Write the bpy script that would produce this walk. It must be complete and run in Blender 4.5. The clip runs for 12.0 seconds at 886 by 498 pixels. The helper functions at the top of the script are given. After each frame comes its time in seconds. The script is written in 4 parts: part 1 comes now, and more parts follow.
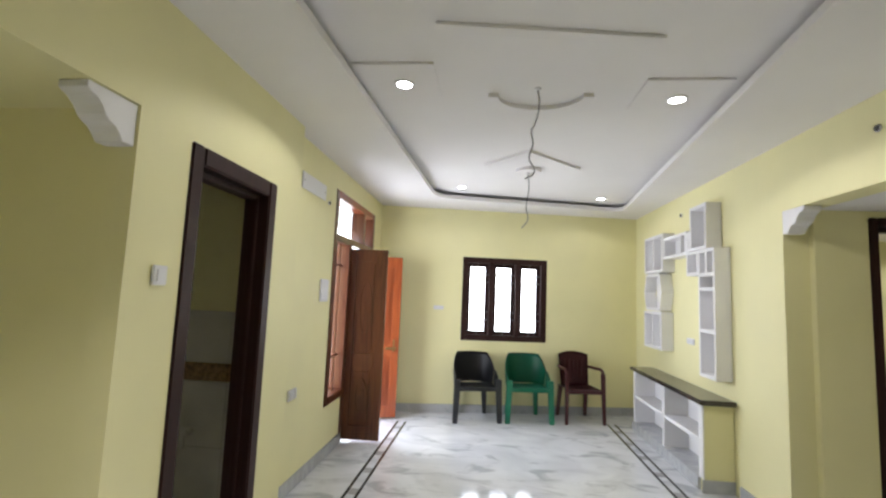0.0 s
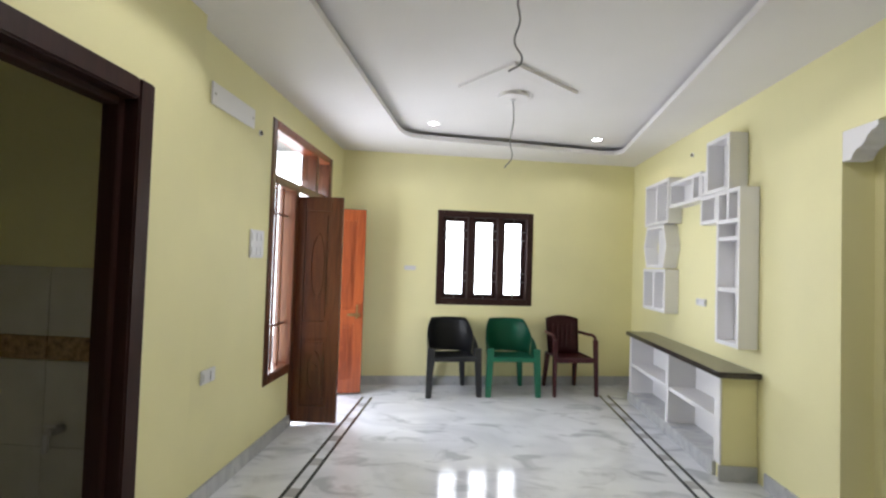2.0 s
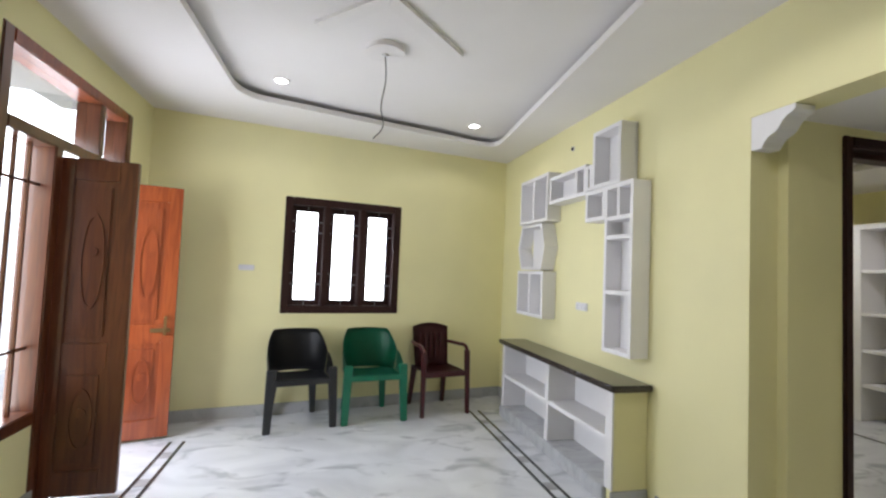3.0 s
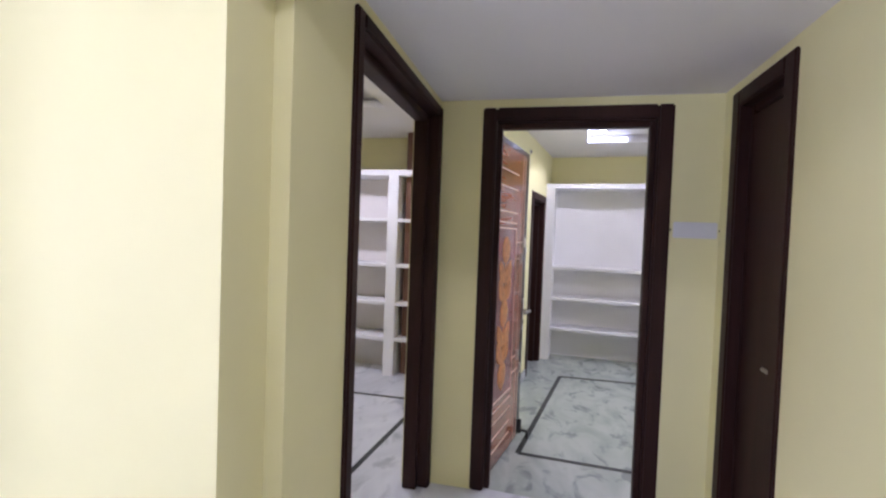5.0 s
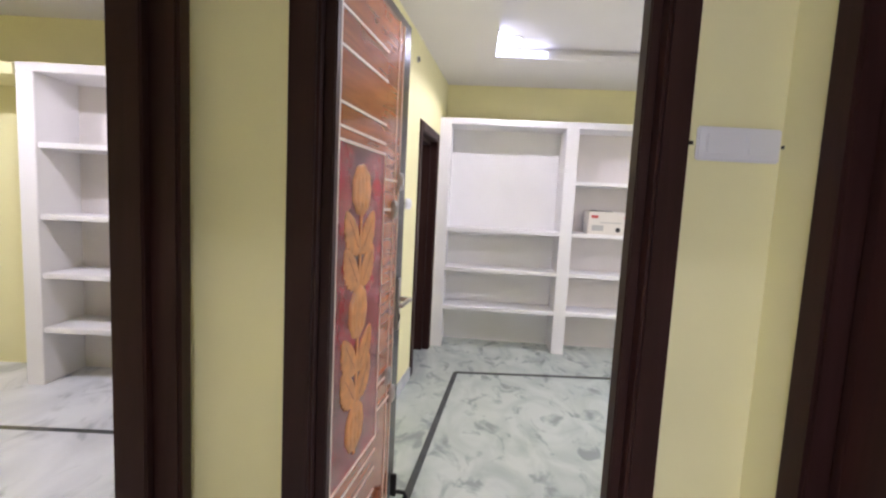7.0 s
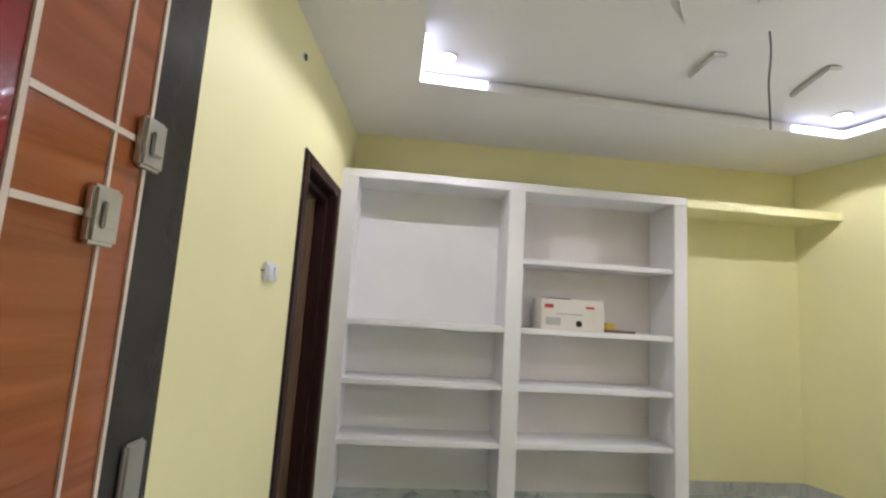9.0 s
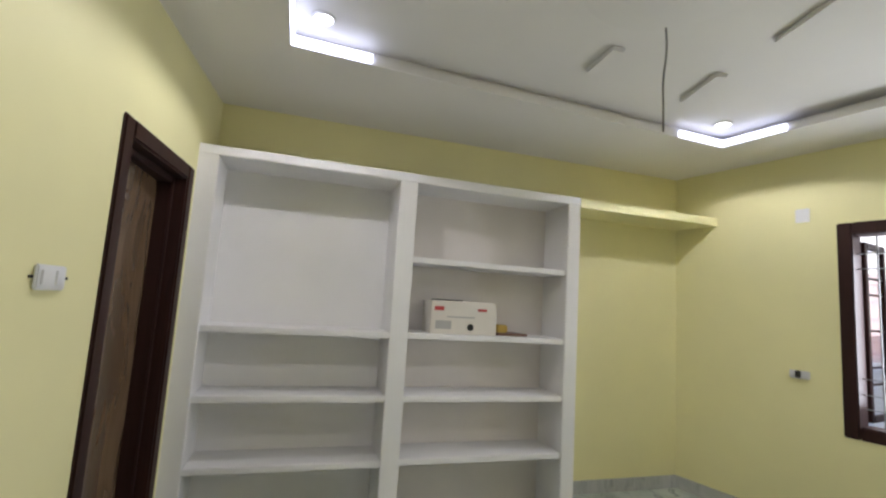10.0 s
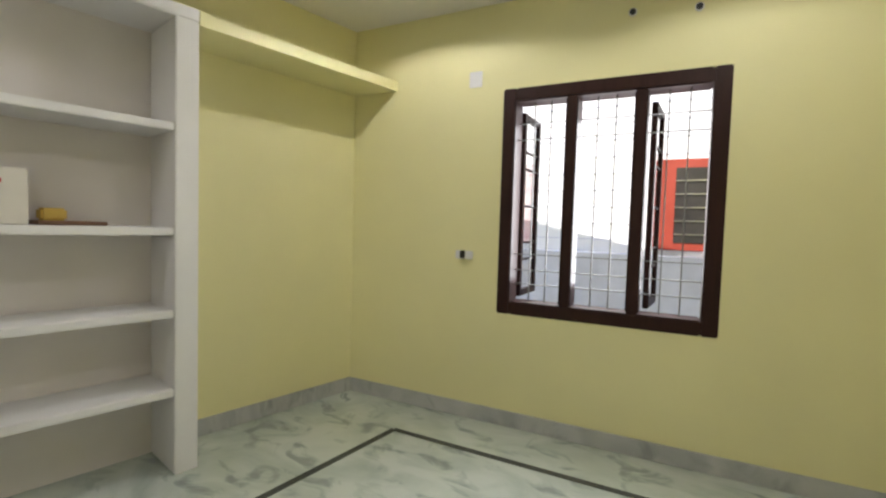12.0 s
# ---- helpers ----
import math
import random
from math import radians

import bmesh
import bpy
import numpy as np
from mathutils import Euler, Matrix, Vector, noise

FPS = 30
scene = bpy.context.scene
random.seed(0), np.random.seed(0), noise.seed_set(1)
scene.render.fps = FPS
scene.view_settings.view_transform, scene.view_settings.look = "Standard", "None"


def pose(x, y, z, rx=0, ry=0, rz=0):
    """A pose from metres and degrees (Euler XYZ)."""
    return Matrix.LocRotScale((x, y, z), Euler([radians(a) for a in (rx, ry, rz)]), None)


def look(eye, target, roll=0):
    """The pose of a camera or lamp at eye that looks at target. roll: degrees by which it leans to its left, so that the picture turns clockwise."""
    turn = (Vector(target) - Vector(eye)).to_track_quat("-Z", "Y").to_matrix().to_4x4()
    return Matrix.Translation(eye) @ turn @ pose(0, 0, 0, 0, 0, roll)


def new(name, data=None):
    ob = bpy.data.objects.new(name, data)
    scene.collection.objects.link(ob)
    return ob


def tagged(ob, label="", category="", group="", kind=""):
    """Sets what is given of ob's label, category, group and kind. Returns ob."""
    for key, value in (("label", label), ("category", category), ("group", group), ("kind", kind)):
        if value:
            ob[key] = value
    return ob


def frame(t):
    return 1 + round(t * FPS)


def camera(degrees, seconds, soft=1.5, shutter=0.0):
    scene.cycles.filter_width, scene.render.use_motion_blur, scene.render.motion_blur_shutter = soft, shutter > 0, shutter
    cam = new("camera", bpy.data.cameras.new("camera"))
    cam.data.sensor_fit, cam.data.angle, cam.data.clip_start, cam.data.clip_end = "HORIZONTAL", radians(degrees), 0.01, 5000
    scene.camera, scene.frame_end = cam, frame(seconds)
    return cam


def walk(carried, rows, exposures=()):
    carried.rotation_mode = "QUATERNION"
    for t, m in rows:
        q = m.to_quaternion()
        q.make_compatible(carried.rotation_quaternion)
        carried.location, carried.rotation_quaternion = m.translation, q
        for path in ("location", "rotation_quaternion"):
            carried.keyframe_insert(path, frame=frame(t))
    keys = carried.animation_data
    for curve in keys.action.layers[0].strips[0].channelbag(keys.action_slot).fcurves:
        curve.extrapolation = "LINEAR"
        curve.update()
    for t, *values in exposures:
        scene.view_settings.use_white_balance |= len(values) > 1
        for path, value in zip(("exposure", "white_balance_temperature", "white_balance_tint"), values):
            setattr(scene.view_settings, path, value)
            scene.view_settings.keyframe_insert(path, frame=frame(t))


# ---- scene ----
cam = camera(87.9, 12.0, soft=2.3)
PATH = [
    (0, pose(4.652, 6.992, 1.467, 95.76, -2.36, 5.58)),
    (0.5, pose(4.692, 7.061, 1.403, 95.20, -3.00, 5.76)),
    (1, pose(4.808, 7.237, 1.381, 94.23, -3.13, 6.03)),
    (1.5, pose(4.753, 7.536, 1.368, 92.70, -2.80, 4.00)),
    (2, pose(4.722, 7.786, 1.384, 91.65, -1.83, 3.68)),
    (2.5, pose(4.761, 8.114, 1.357, 92.07, -1.69, 0.89)),
    (3, pose(4.724, 8.563, 1.343, 92.84, -2.38, -14.00)),
    (3.5, pose(4.756, 8.997, 1.404, 91.41, -1.79, -32.50)),
    (3.7, pose(4.831, 9.130, 1.403, 90.82, -1.71, -39.05)),
    (5.5, pose(6.220, 9.726, 1.389, 87.77, -2.33, -85.03)),
    (6, pose(6.550, 9.736, 1.211, 86.66, -2.49, -87.78)),
    (6.5, pose(6.889, 9.739, 1.306, 84.30, -2.81, -91.12)),
    (6.7, pose(7.028, 9.670, 1.309, 83.85, -2.83, -90.42)),
    (8.3, pose(7.851, 9.615, 1.159, 89.70, -3.47, -92.92)),
    (8.5, pose(8.026, 9.589, 1.179, 90.94, -3.63, -93.77)),
    (9, pose(8.365, 9.527, 1.180, 97.46, -3.52, -100.53)),
    (9.5, pose(8.538, 9.398, 1.302, 105.09, -3.23, -110.15)),
    (10, pose(8.609, 9.318, 1.278, 96.69, -3.55, -111.83)),
    (10.5, pose(8.718, 9.310, 1.210, 88.35, -3.13, -112.80)),
    (11, pose(8.721, 9.050, 1.131, 89.50, -2.39, -121.74)),
    (11.5, pose(8.872, 8.641, 1.068, 89.38, -1.00, -133.57)),
    (12, pose(9.018, 8.363, 1.131, 87.22, -1.73, -143.63)),
]
walk(cam, PATH, [(0.0, 1.37, 6250, 13), (2.0, 1.27, 6250, 13), (3.5, 1.12, 6250, 14), (5.3, 2.05, 5500, 30), (6.5, 2.25, 5800, 27),
                 (8.5, 2.1, 6050, 22), (9.0, 1.7, 6100, 18), (9.5, 1.35, 6000, 14), (10.0, 1.35, 6150, 14), (10.5, 1.4, 6350, 12), (12.0, 1.35, 6550, 11)])

# ---- light ----
world = bpy.data.worlds.new("sky")
scene.world = world
world.use_nodes = True
_sky = world.node_tree.nodes.new("ShaderNodeTexSky")
_sky.sky_type = "NISHITA"
_sky.sun_disc = False
_sky.sun_elevation, _sky.sun_rotation = radians(52), radians(-14)
_bg = world.node_tree.nodes["Background"]
_bg.inputs["Strength"].default_value = 0.15
world.node_tree.links.new(_sky.outputs[0], _bg.inputs["Color"])


def lamp(name, kind, m, energy, color=(1, 1, 1), size=0.1, size_y=None, angle=None):
    d = bpy.data.lights.new(name, kind)
    d.energy, d.color = energy, color
    if kind == "AREA":
        d.shape, d.size, d.size_y = "RECTANGLE", size, size_y or size
    elif kind == "SUN":
        d.angle = radians(angle)
    else:
        d.shadow_soft_size = size
        if kind == "SPOT":
            d.spot_size, d.spot_blend = radians(angle), 0.6 if angle < 120 else 0.25
    ob = new(name, d)
    ob.matrix_world = m
    return ob


lamp("sun", "SUN", look((0, 0, 16), (3, -12, 0)), 3.0, (1, 0.95, 0.88), angle=0.5)

# the three places of the plan, each with its own heading
HALL = pose(0, 0, 0)
NORTH = pose(3.763, 12.893, 0, 0, 0, 10.65)     # along the window wall of the hall
BED = pose(11.280, 9.683, 0, 0, 0, -4.27)      # along the shelf front of the bedroom
BSOUTH = BED @ pose(0, -3.515, 0, 0, 0, 13.74)  # along its window wall
BNORTH = BED @ pose(0, 0.0, 0, 0, 0, -5.5)      # along its bathroom wall

DAY = (0.93, 0.96, 1.0)
lamp("daylight_hall_window", "AREA", NORTH @ pose(1.1, 0.16, 1.46, -90, 0, 0), 11, DAY, 0.95, 0.95)
lamp("daylight_main_door", "AREA", pose(3.0, 11.75, 1.2, 90, 0, -90), 25, DAY, 1.2, 1.9)
lamp("daylight_bedroom_window", "AREA", BSOUTH @ pose(-1.25, -0.17, 1.28, 90, 0, 0), 11, DAY, 0.85, 0.9)

# ---- materials ----


def mat(name, color, rough=0.6, metal=0.0, vary=0.08, scale=6.0, bump=0.15, fine=180.0, spec=0.5, coat=0.0, emit=None):
    """A painted or moulded surface: colour with broad blotches and fine grain, slight relief."""
    m = bpy.data.materials.new(name)
    m.use_nodes = True
    nt = m.node_tree
    b = nt.nodes["Principled BSDF"]
    co = nt.nodes.new("ShaderNodeTexCoord")
    n1 = nt.nodes.new("ShaderNodeTexNoise")
    n1.inputs["Scale"].default_value, n1.inputs["Detail"].default_value = scale, 5
    n2 = nt.nodes.new("ShaderNodeTexNoise")
    n2.inputs["Scale"].default_value, n2.inputs["Detail"].default_value = fine, 3
    nt.links.new(co.outputs["Object"], n1.inputs["Vector"])
    nt.links.new(co.outputs["Object"], n2.inputs["Vector"])
    ramp = nt.nodes.new("ShaderNodeValToRGB")
    lo, hi = [max(0, c * (1 - vary)) for c in color], [min(1, c * (1 + vary)) for c in color]
    ramp.color_ramp.elements[0].position, ramp.color_ramp.elements[0].color = 0.3, (*lo, 1)
    ramp.color_ramp.elements[1].position, ramp.color_ramp.elements[1].color = 0.7, (*hi, 1)
    nt.links.new(n1.outputs["Fac"], ramp.inputs["Fac"])
    nt.links.new(ramp.outputs["Color"], b.inputs["Base Color"])
    mr = nt.nodes.new("ShaderNodeMapRange")
    mr.inputs["To Min"].default_value, mr.inputs["To Max"].default_value = max(0.02, rough - 0.08), min(1, rough + 0.08)
    nt.links.new(n1.outputs["Fac"], mr.inputs["Value"])
    nt.links.new(mr.outputs["Result"], b.inputs["Roughness"])
    bp = nt.nodes.new("ShaderNodeBump")
    bp.inputs["Strength"].default_value, bp.inputs["Distance"].default_value = bump, 0.002
    nt.links.new(n2.outputs["Fac"], bp.inputs["Height"])
    nt.links.new(bp.outputs["Normal"], b.inputs["Normal"])
    b.inputs["Metallic"].default_value = metal
    b.inputs["Specular IOR Level"].default_value = spec
    b.inputs["Coat Weight"].default_value = coat
    if emit:
        b.inputs["Emission Color"].default_value = (*emit[:3], 1)
        b.inputs["Emission Strength"].default_value = emit[3]
    return m


def wood(name, dark, light, rough=0.35, coat=0.3, along="Z", rings=9.0):
    m = bpy.data.materials.new(name)
    m.use_nodes = True
    nt = m.node_tree
    b = nt.nodes["Principled BSDF"]
    co = nt.nodes.new("ShaderNodeTexCoord")
    mp = nt.nodes.new("ShaderNodeMapping")
    mp.inputs["Scale"].default_value = (rings, rings, 0.7) if along == "Z" else (0.7, rings, rings)
    n = nt.nodes.new("ShaderNodeTexNoise")
    n.inputs["Scale"].default_value, n.inputs["Detail"].default_value, n.inputs["Distortion"].default_value = 3.0, 8, 1.2
    r = nt.nodes.new("ShaderNodeValToRGB")
    r.color_ramp.elements[0].position, r.color_ramp.elements[0].color = 0.32, (*dark, 1)
    r.color_ramp.elements[1].position, r.color_ramp.elements[1].color = 0.68, (*light, 1)
    bp = nt.nodes.new("ShaderNodeBump")
    bp.inputs["Strength"].default_value, bp.inputs["Distance"].default_value = 0.12, 0.002
    nt.links.new(co.outputs["Object"], mp.inputs["Vector"])
    nt.links.new(mp.outputs["Vector"], n.inputs["Vector"])
    nt.links.new(n.outputs["Fac"], r.inputs["Fac"])
    nt.links.new(r.outputs["Color"], b.inputs["Base Color"])
    nt.links.new(n.outputs["Fac"], bp.inputs["Height"])
    nt.links.new(bp.outputs["Normal"], b.inputs["Normal"])
    b.inputs["Roughness"].default_value, b.inputs["Coat Weight"].default_value = rough, coat
    return m


def marble(name, pale, vein, dark, rough=0.12, scale=1.3, amount=0.5, stretch=2.3, edge=0.72):
    """Polished marble: cloudy ground, streaked grey blotches of two sizes."""
    m = bpy.data.materials.new(name)
    m.use_nodes = True
    nt = m.node_tree
    b = nt.nodes["Principled BSDF"]
    co = nt.nodes.new("ShaderNodeTexCoord")
    mp = nt.nodes.new("ShaderNodeMapping")
    mp.inputs["Scale"].default_value, mp.inputs["Rotation"].default_value = (1.0, stretch, 1.0), (0, 0, 0.6)
    n1 = nt.nodes.new("ShaderNodeTexNoise")
    n1.inputs["Scale"].default_value, n1.inputs["Detail"].default_value, n1.inputs["Distortion"].default_value = scale, 7, 1.6
    n2 = nt.nodes.new("ShaderNodeTexNoise")
    n2.inputs["Scale"].default_value, n2.inputs["Detail"].default_value, n2.inputs["Distortion"].default_value = scale * 2.3, 5, 0.9
    r1 = nt.nodes.new("ShaderNodeValToRGB")
    r1.color_ramp.elements[0].position, r1.color_ramp.elements[0].color = 0.38, (*pale, 1)
    r1.color_ramp.elements[1].position, r1.color_ramp.elements[1].color = 0.75, (*vein, 1)
    r2 = nt.nodes.new("ShaderNodeValToRGB")
    r2.color_ramp.elements[0].position, r2.color_ramp.elements[0].color = 0.54, (0, 0, 0, 1)
    r2.color_ramp.elements[1].position, r2.color_ramp.elements[1].color = edge, (amount, amount, amount, 1)
    mx = nt.nodes.new("ShaderNodeMix")
    mx.data_type = "RGBA"
    nt.links.new(co.outputs["Object"], mp.inputs["Vector"])
    for n in (n1, n2):
        nt.links.new(mp.outputs["Vector"], n.inputs["Vector"])
    nt.links.new(n1.outputs["Fac"], r1.inputs["Fac"])
    nt.links.new(n2.outputs["Fac"], r2.inputs["Fac"])
    nt.links.new(r2.outputs["Color"], mx.inputs[0])
    nt.links.new(r1.outputs["Color"], mx.inputs[6])
    mx.inputs[7].default_value = (*dark, 1)
    nt.links.new(mx.outputs[2], b.inputs["Base Color"])
    b.inputs["Roughness"].default_value = rough
    return m


def glow(name, color, strength):
    m = bpy.data.materials.new(name)
    m.use_nodes = True
    b = m.node_tree.nodes["Principled BSDF"]
    b.inputs["Base Color"].default_value = (*color, 1)
    b.inputs["Emission Color"].default_value = (*color, 1)
    b.inputs["Emission Strength"].default_value = strength
    return m


YELLOW = mat("pale_yellow_paint", (0.80, 0.755, 0.43), 0.62, vary=0.04, scale=1.6, bump=0.08, fine=90)
WHITE = mat("white_paint", (0.80, 0.79, 0.80), 0.6, vary=0.03, scale=2.5, bump=0.1, fine=120)
PLASTER = mat("ceiling_plaster", (0.78, 0.76, 0.76), 0.75, vary=0.03, scale=1.2, bump=0.08, fine=80)
# white shelf plaster greyed: the shade inside the bays is in the colour
SHADEPL = mat("shaded_shelf_plaster", (0.70, 0.66, 0.64), 0.7, vary=0.05, scale=3)
FRAME = wood("dark_brown_enamel", (0.022, 0.0075, 0.006), (0.034, 0.012, 0.010), 0.5, 0.0)
FRAME.node_tree.nodes["Principled BSDF"].inputs["Specular IOR Level"].default_value = 0.25
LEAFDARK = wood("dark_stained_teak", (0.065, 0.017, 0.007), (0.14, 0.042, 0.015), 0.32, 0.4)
TEAK = wood("polished_orange_teak", (0.23, 0.045, 0.013), (0.37, 0.088, 0.024), 0.3, 0.5)
TEAKCARVE = wood("carved_teak", (0.19, 0.036, 0.011), (0.31, 0.072, 0.020), 0.35, 0.4)
MARBLE = marble("white_marble", (0.74, 0.76, 0.80), (0.56, 0.58, 0.63), (0.30, 0.32, 0.37), 0.1, 1.3, 0.6, 1.8, 0.68)
MARBLEBED = marble("green_grey_marble", (0.54, 0.59, 0.55), (0.37, 0.42, 0.39), (0.22, 0.26, 0.25), 0.14, 2.1, 0.75, 1.5, 0.67)
SKIRT = marble("grey_marble_skirting", (0.50, 0.51, 0.52), (0.38, 0.39, 0.41), (0.25, 0.27, 0.28), 0.2, 3.0, 0.6)
INLAY = mat("dark_stone_inlay", (0.055, 0.06, 0.06), 0.2, vary=0.2)
INLAYMID = mat("grey_stone_inlay", (0.40, 0.40, 0.41), 0.2, vary=0.15)
GRANITE = mat("dark_granite", (0.045, 0.036, 0.034), 0.16, vary=0.35, scale=60, bump=0.02)
BLACKPL = mat("black_plastic", (0.022, 0.023, 0.027), 0.38, vary=0.1)
GREENPL = mat("green_plastic", (0.010, 0.155, 0.085), 0.36, vary=0.08)
MAROONPL = mat("maroon_plastic", (0.060, 0.010, 0.012), 0.36, vary=0.1)
SWITCH = mat("white_switch_plastic", (0.74, 0.74, 0.76), 0.35, vary=0.03)
BLACK = mat("black_rubber", (0.012, 0.012, 0.012), 0.5)
STEEL = mat("brushed_steel", (0.55, 0.54, 0.52), 0.3, metal=1.0)
BRONZE = mat("aged_brass", (0.30, 0.20, 0.09), 0.4, metal=0.8)
WIRE = mat("grey_cable", (0.20, 0.20, 0.20), 0.5)
TILE = mat("pale_wall_tile", (0.60, 0.58, 0.52), 0.15, vary=0.05)
TILEBAND = mat("brown_border_tile", (0.32, 0.20, 0.09), 0.2, vary=0.5, scale=30)
ORANGETRIM = mat("yellow_enamel", (0.60, 0.40, 0.03), 0.4)
RED = mat("crimson_laminate", (0.22, 0.016, 0.020), 0.12, vary=0.75, scale=6.5, coat=0.6)
LAMWOOD = wood("orange_laminate", (0.24, 0.060, 0.018), (0.40, 0.115, 0.040), 0.14, 0.6, along="X", rings=8)
LAMDARK = mat("charcoal_laminate", (0.035, 0.032, 0.030), 0.2, vary=0.2)
GOLD = mat("golden_carved_wood", (0.50, 0.22, 0.065), 0.42, vary=0.30, scale=22)
CREAM = mat("cream_inlay_strip", (0.72, 0.60, 0.50), 0.4)
CARD = mat("white_cardboard", (0.68, 0.64, 0.58), 0.7, vary=0.05)
CARDGREY = mat("grey_print", (0.42, 0.41, 0.40), 0.7)
REDPRINT = mat("red_print", (0.5, 0.06, 0.06), 0.6)
OCHRE = mat("ochre_paper", (0.55, 0.38, 0.08), 0.7)
BROWN = mat("brown_tray", (0.16, 0.08, 0.05), 0.5)
OUTWALL = mat("white_exterior_wall", (0.80, 0.79, 0.80), 0.8, vary=0.05)
OUTGREY = mat("lilac_exterior_parapet", (0.60, 0.60, 0.68), 0.8)
OUTRED = mat("red_window_frame", (0.30, 0.045, 0.028), 0.4)
CONCRETE = mat("pale_concrete", (0.45, 0.44, 0.42), 0.9, vary=0.15)
LAMPGLOW = glow("lamp_diffuser", (1.0, 0.98, 0.95), 9.0)
STRIPGLOW = glow("led_strip", (0.78, 0.82, 1.0), 1.6)
GLASS = bpy.data.materials.new("clear_glass")
GLASS.use_nodes = True
GLASS.node_tree.nodes["Principled BSDF"].inputs["Transmission Weight"].default_value = 1.0
GLASS.node_tree.nodes["Principled BSDF"].inputs["Roughness"].default_value = 0.02

# ---- building helpers ----


def part(name, bm, material, parent=None, label="", m=None, smooth=False):
    """Links a bmesh as one mesh object, under a thing where a parent is given."""
    me = bpy.data.meshes.new(name)
    bmesh.ops.recalc_face_normals(bm, faces=bm.faces)
    bm.to_mesh(me)
    bm.free()
    me.materials.append(material)
    if smooth:
        for p in me.polygons:
            p.use_smooth = True
    ob = new(name, me)
    if parent is not None:
        ob.parent = parent
    if m is not None:
        ob.matrix_basis = m
    if label:
        tagged(ob, label)
    return ob


def thing(name, m, label, category, group="", kind=""):
    ob = new(name)
    ob.empty_display_size = 0.05
    ob.matrix_basis = m
    return tagged(ob, label, category, group, kind)


def add_box(bm, x0, x1, y0, y1, z0, z1, bev=0.0):
    r = bmesh.ops.create_cube(bm, size=1.0)
    for v in r["verts"]:
        v.co = Vector(((x0 + x1) / 2 + v.co.x * (x1 - x0), (y0 + y1) / 2 + v.co.y * (y1 - y0), (z0 + z1) / 2 + v.co.z * (z1 - z0)))
    if bev:
        es = list({e for v in r["verts"] for e in v.link_edges})
        bmesh.ops.bevel(bm, geom=es, offset=bev, segments=2, affect="EDGES", clamp_overlap=True)
    return bm


def box(x0, x1, y0, y1, z0, z1, bev=0.0):
    return add_box(bmesh.new(), x0, x1, y0, y1, z0, z1, bev)


def boxes(rows, bev=0.0):
    bm = bmesh.new()
    for r in rows:
        add_box(bm, *r, bev)
    return bm


def add_prism(bm, pts, z0, z1):
    lo = [bm.verts.new((x, y, z0)) for x, y in pts]
    hi = [bm.verts.new((x, y, z1)) for x, y in pts]
    bm.faces.new(lo)
    bm.faces.new(hi)
    for i in range(len(pts)):
        j = (i + 1) % len(pts)
        bm.faces.new((lo[i], lo[j], hi[j], hi[i]))
    return bm


def prism(pts, z0, z1):
    return add_prism(bmesh.new(), pts, z0, z1)


def outline(pts, depth, bev=0.0):
    """A flat shape in x and z, thick along y."""
    bm = bmesh.new()
    a = [bm.verts.new((x, 0, z)) for x, z in pts]
    b = [bm.verts.new((x, depth, z)) for x, z in pts]
    bm.faces.new(a)
    bm.faces.new(b)
    for i in range(len(pts)):
        j = (i + 1) % len(pts)
        bm.faces.new((a[i], a[j], b[j], b[i]))
    if bev:
        bmesh.ops.bevel(bm, geom=[e for e in bm.edges], offset=bev, segments=1, affect="EDGES", clamp_overlap=True)
    return bm


def cyl(r, z0, z1, seg=20, r2=None):
    bm = bmesh.new()
    bmesh.ops.create_cone(bm, cap_ends=True, segments=seg, radius1=r, radius2=r if r2 is None else r2, depth=z1 - z0)
    bmesh.ops.translate(bm, verts=bm.verts, vec=(0, 0, (z0 + z1) / 2))
    return bm


def tube(name, pts, r, material, parent=None, m=None, label=""):
    cu = bpy.data.curves.new(name, "CURVE")
    cu.dimensions, cu.bevel_depth, cu.bevel_resolution = "3D", r, 2
    sp = cu.splines.new("BEZIER")
    sp.bezier_points.add(len(pts) - 1)
    for b, p in zip(sp.bezier_points, pts):
        b.co, b.handle_left_type, b.handle_right_type = p, "AUTO", "AUTO"
    tmp = bpy.data.objects.new("tmp", cu)
    scene.collection.objects.link(tmp)
    me = bpy.data.meshes.new_from_object(tmp.evaluated_get(bpy.context.evaluated_depsgraph_get()))
    bpy.data.objects.remove(tmp)
    me.materials.clear()
    me.materials.append(material)
    ob = new(name, me)
    if parent is not None:
        ob.parent = parent
    if m is not None:
        ob.matrix_basis = m
    if label:
        tagged(ob, label)
    return ob


def wall(name, bm, label, m=None, material=None):
    return tagged(part(name, bm, material or YELLOW, None, "", m), label, "wall", kind="structure")


def wall_along(axis, fixed0, fixed1, a, b, z1, holes=()):
    """A wall along 'y' or 'x' from a to b, between two fixed faces, with openings (from, to, sill, head)."""
    rows, cur = [], a

    def put(s, e, z0, zt):
        if e - s > 1e-4 and zt - z0 > 1e-4:
            rows.append((fixed0, fixed1, s, e, z0, zt) if axis == "y" else (s, e, fixed0, fixed1, z0, zt))
    for s, e, z0, zt in sorted(holes):
        put(cur, s, 0, z1)
        put(s, e, 0, z0)
        put(s, e, zt, z1)
        cur = e
    put(cur, b, 0, z1)
    return boxes(rows)


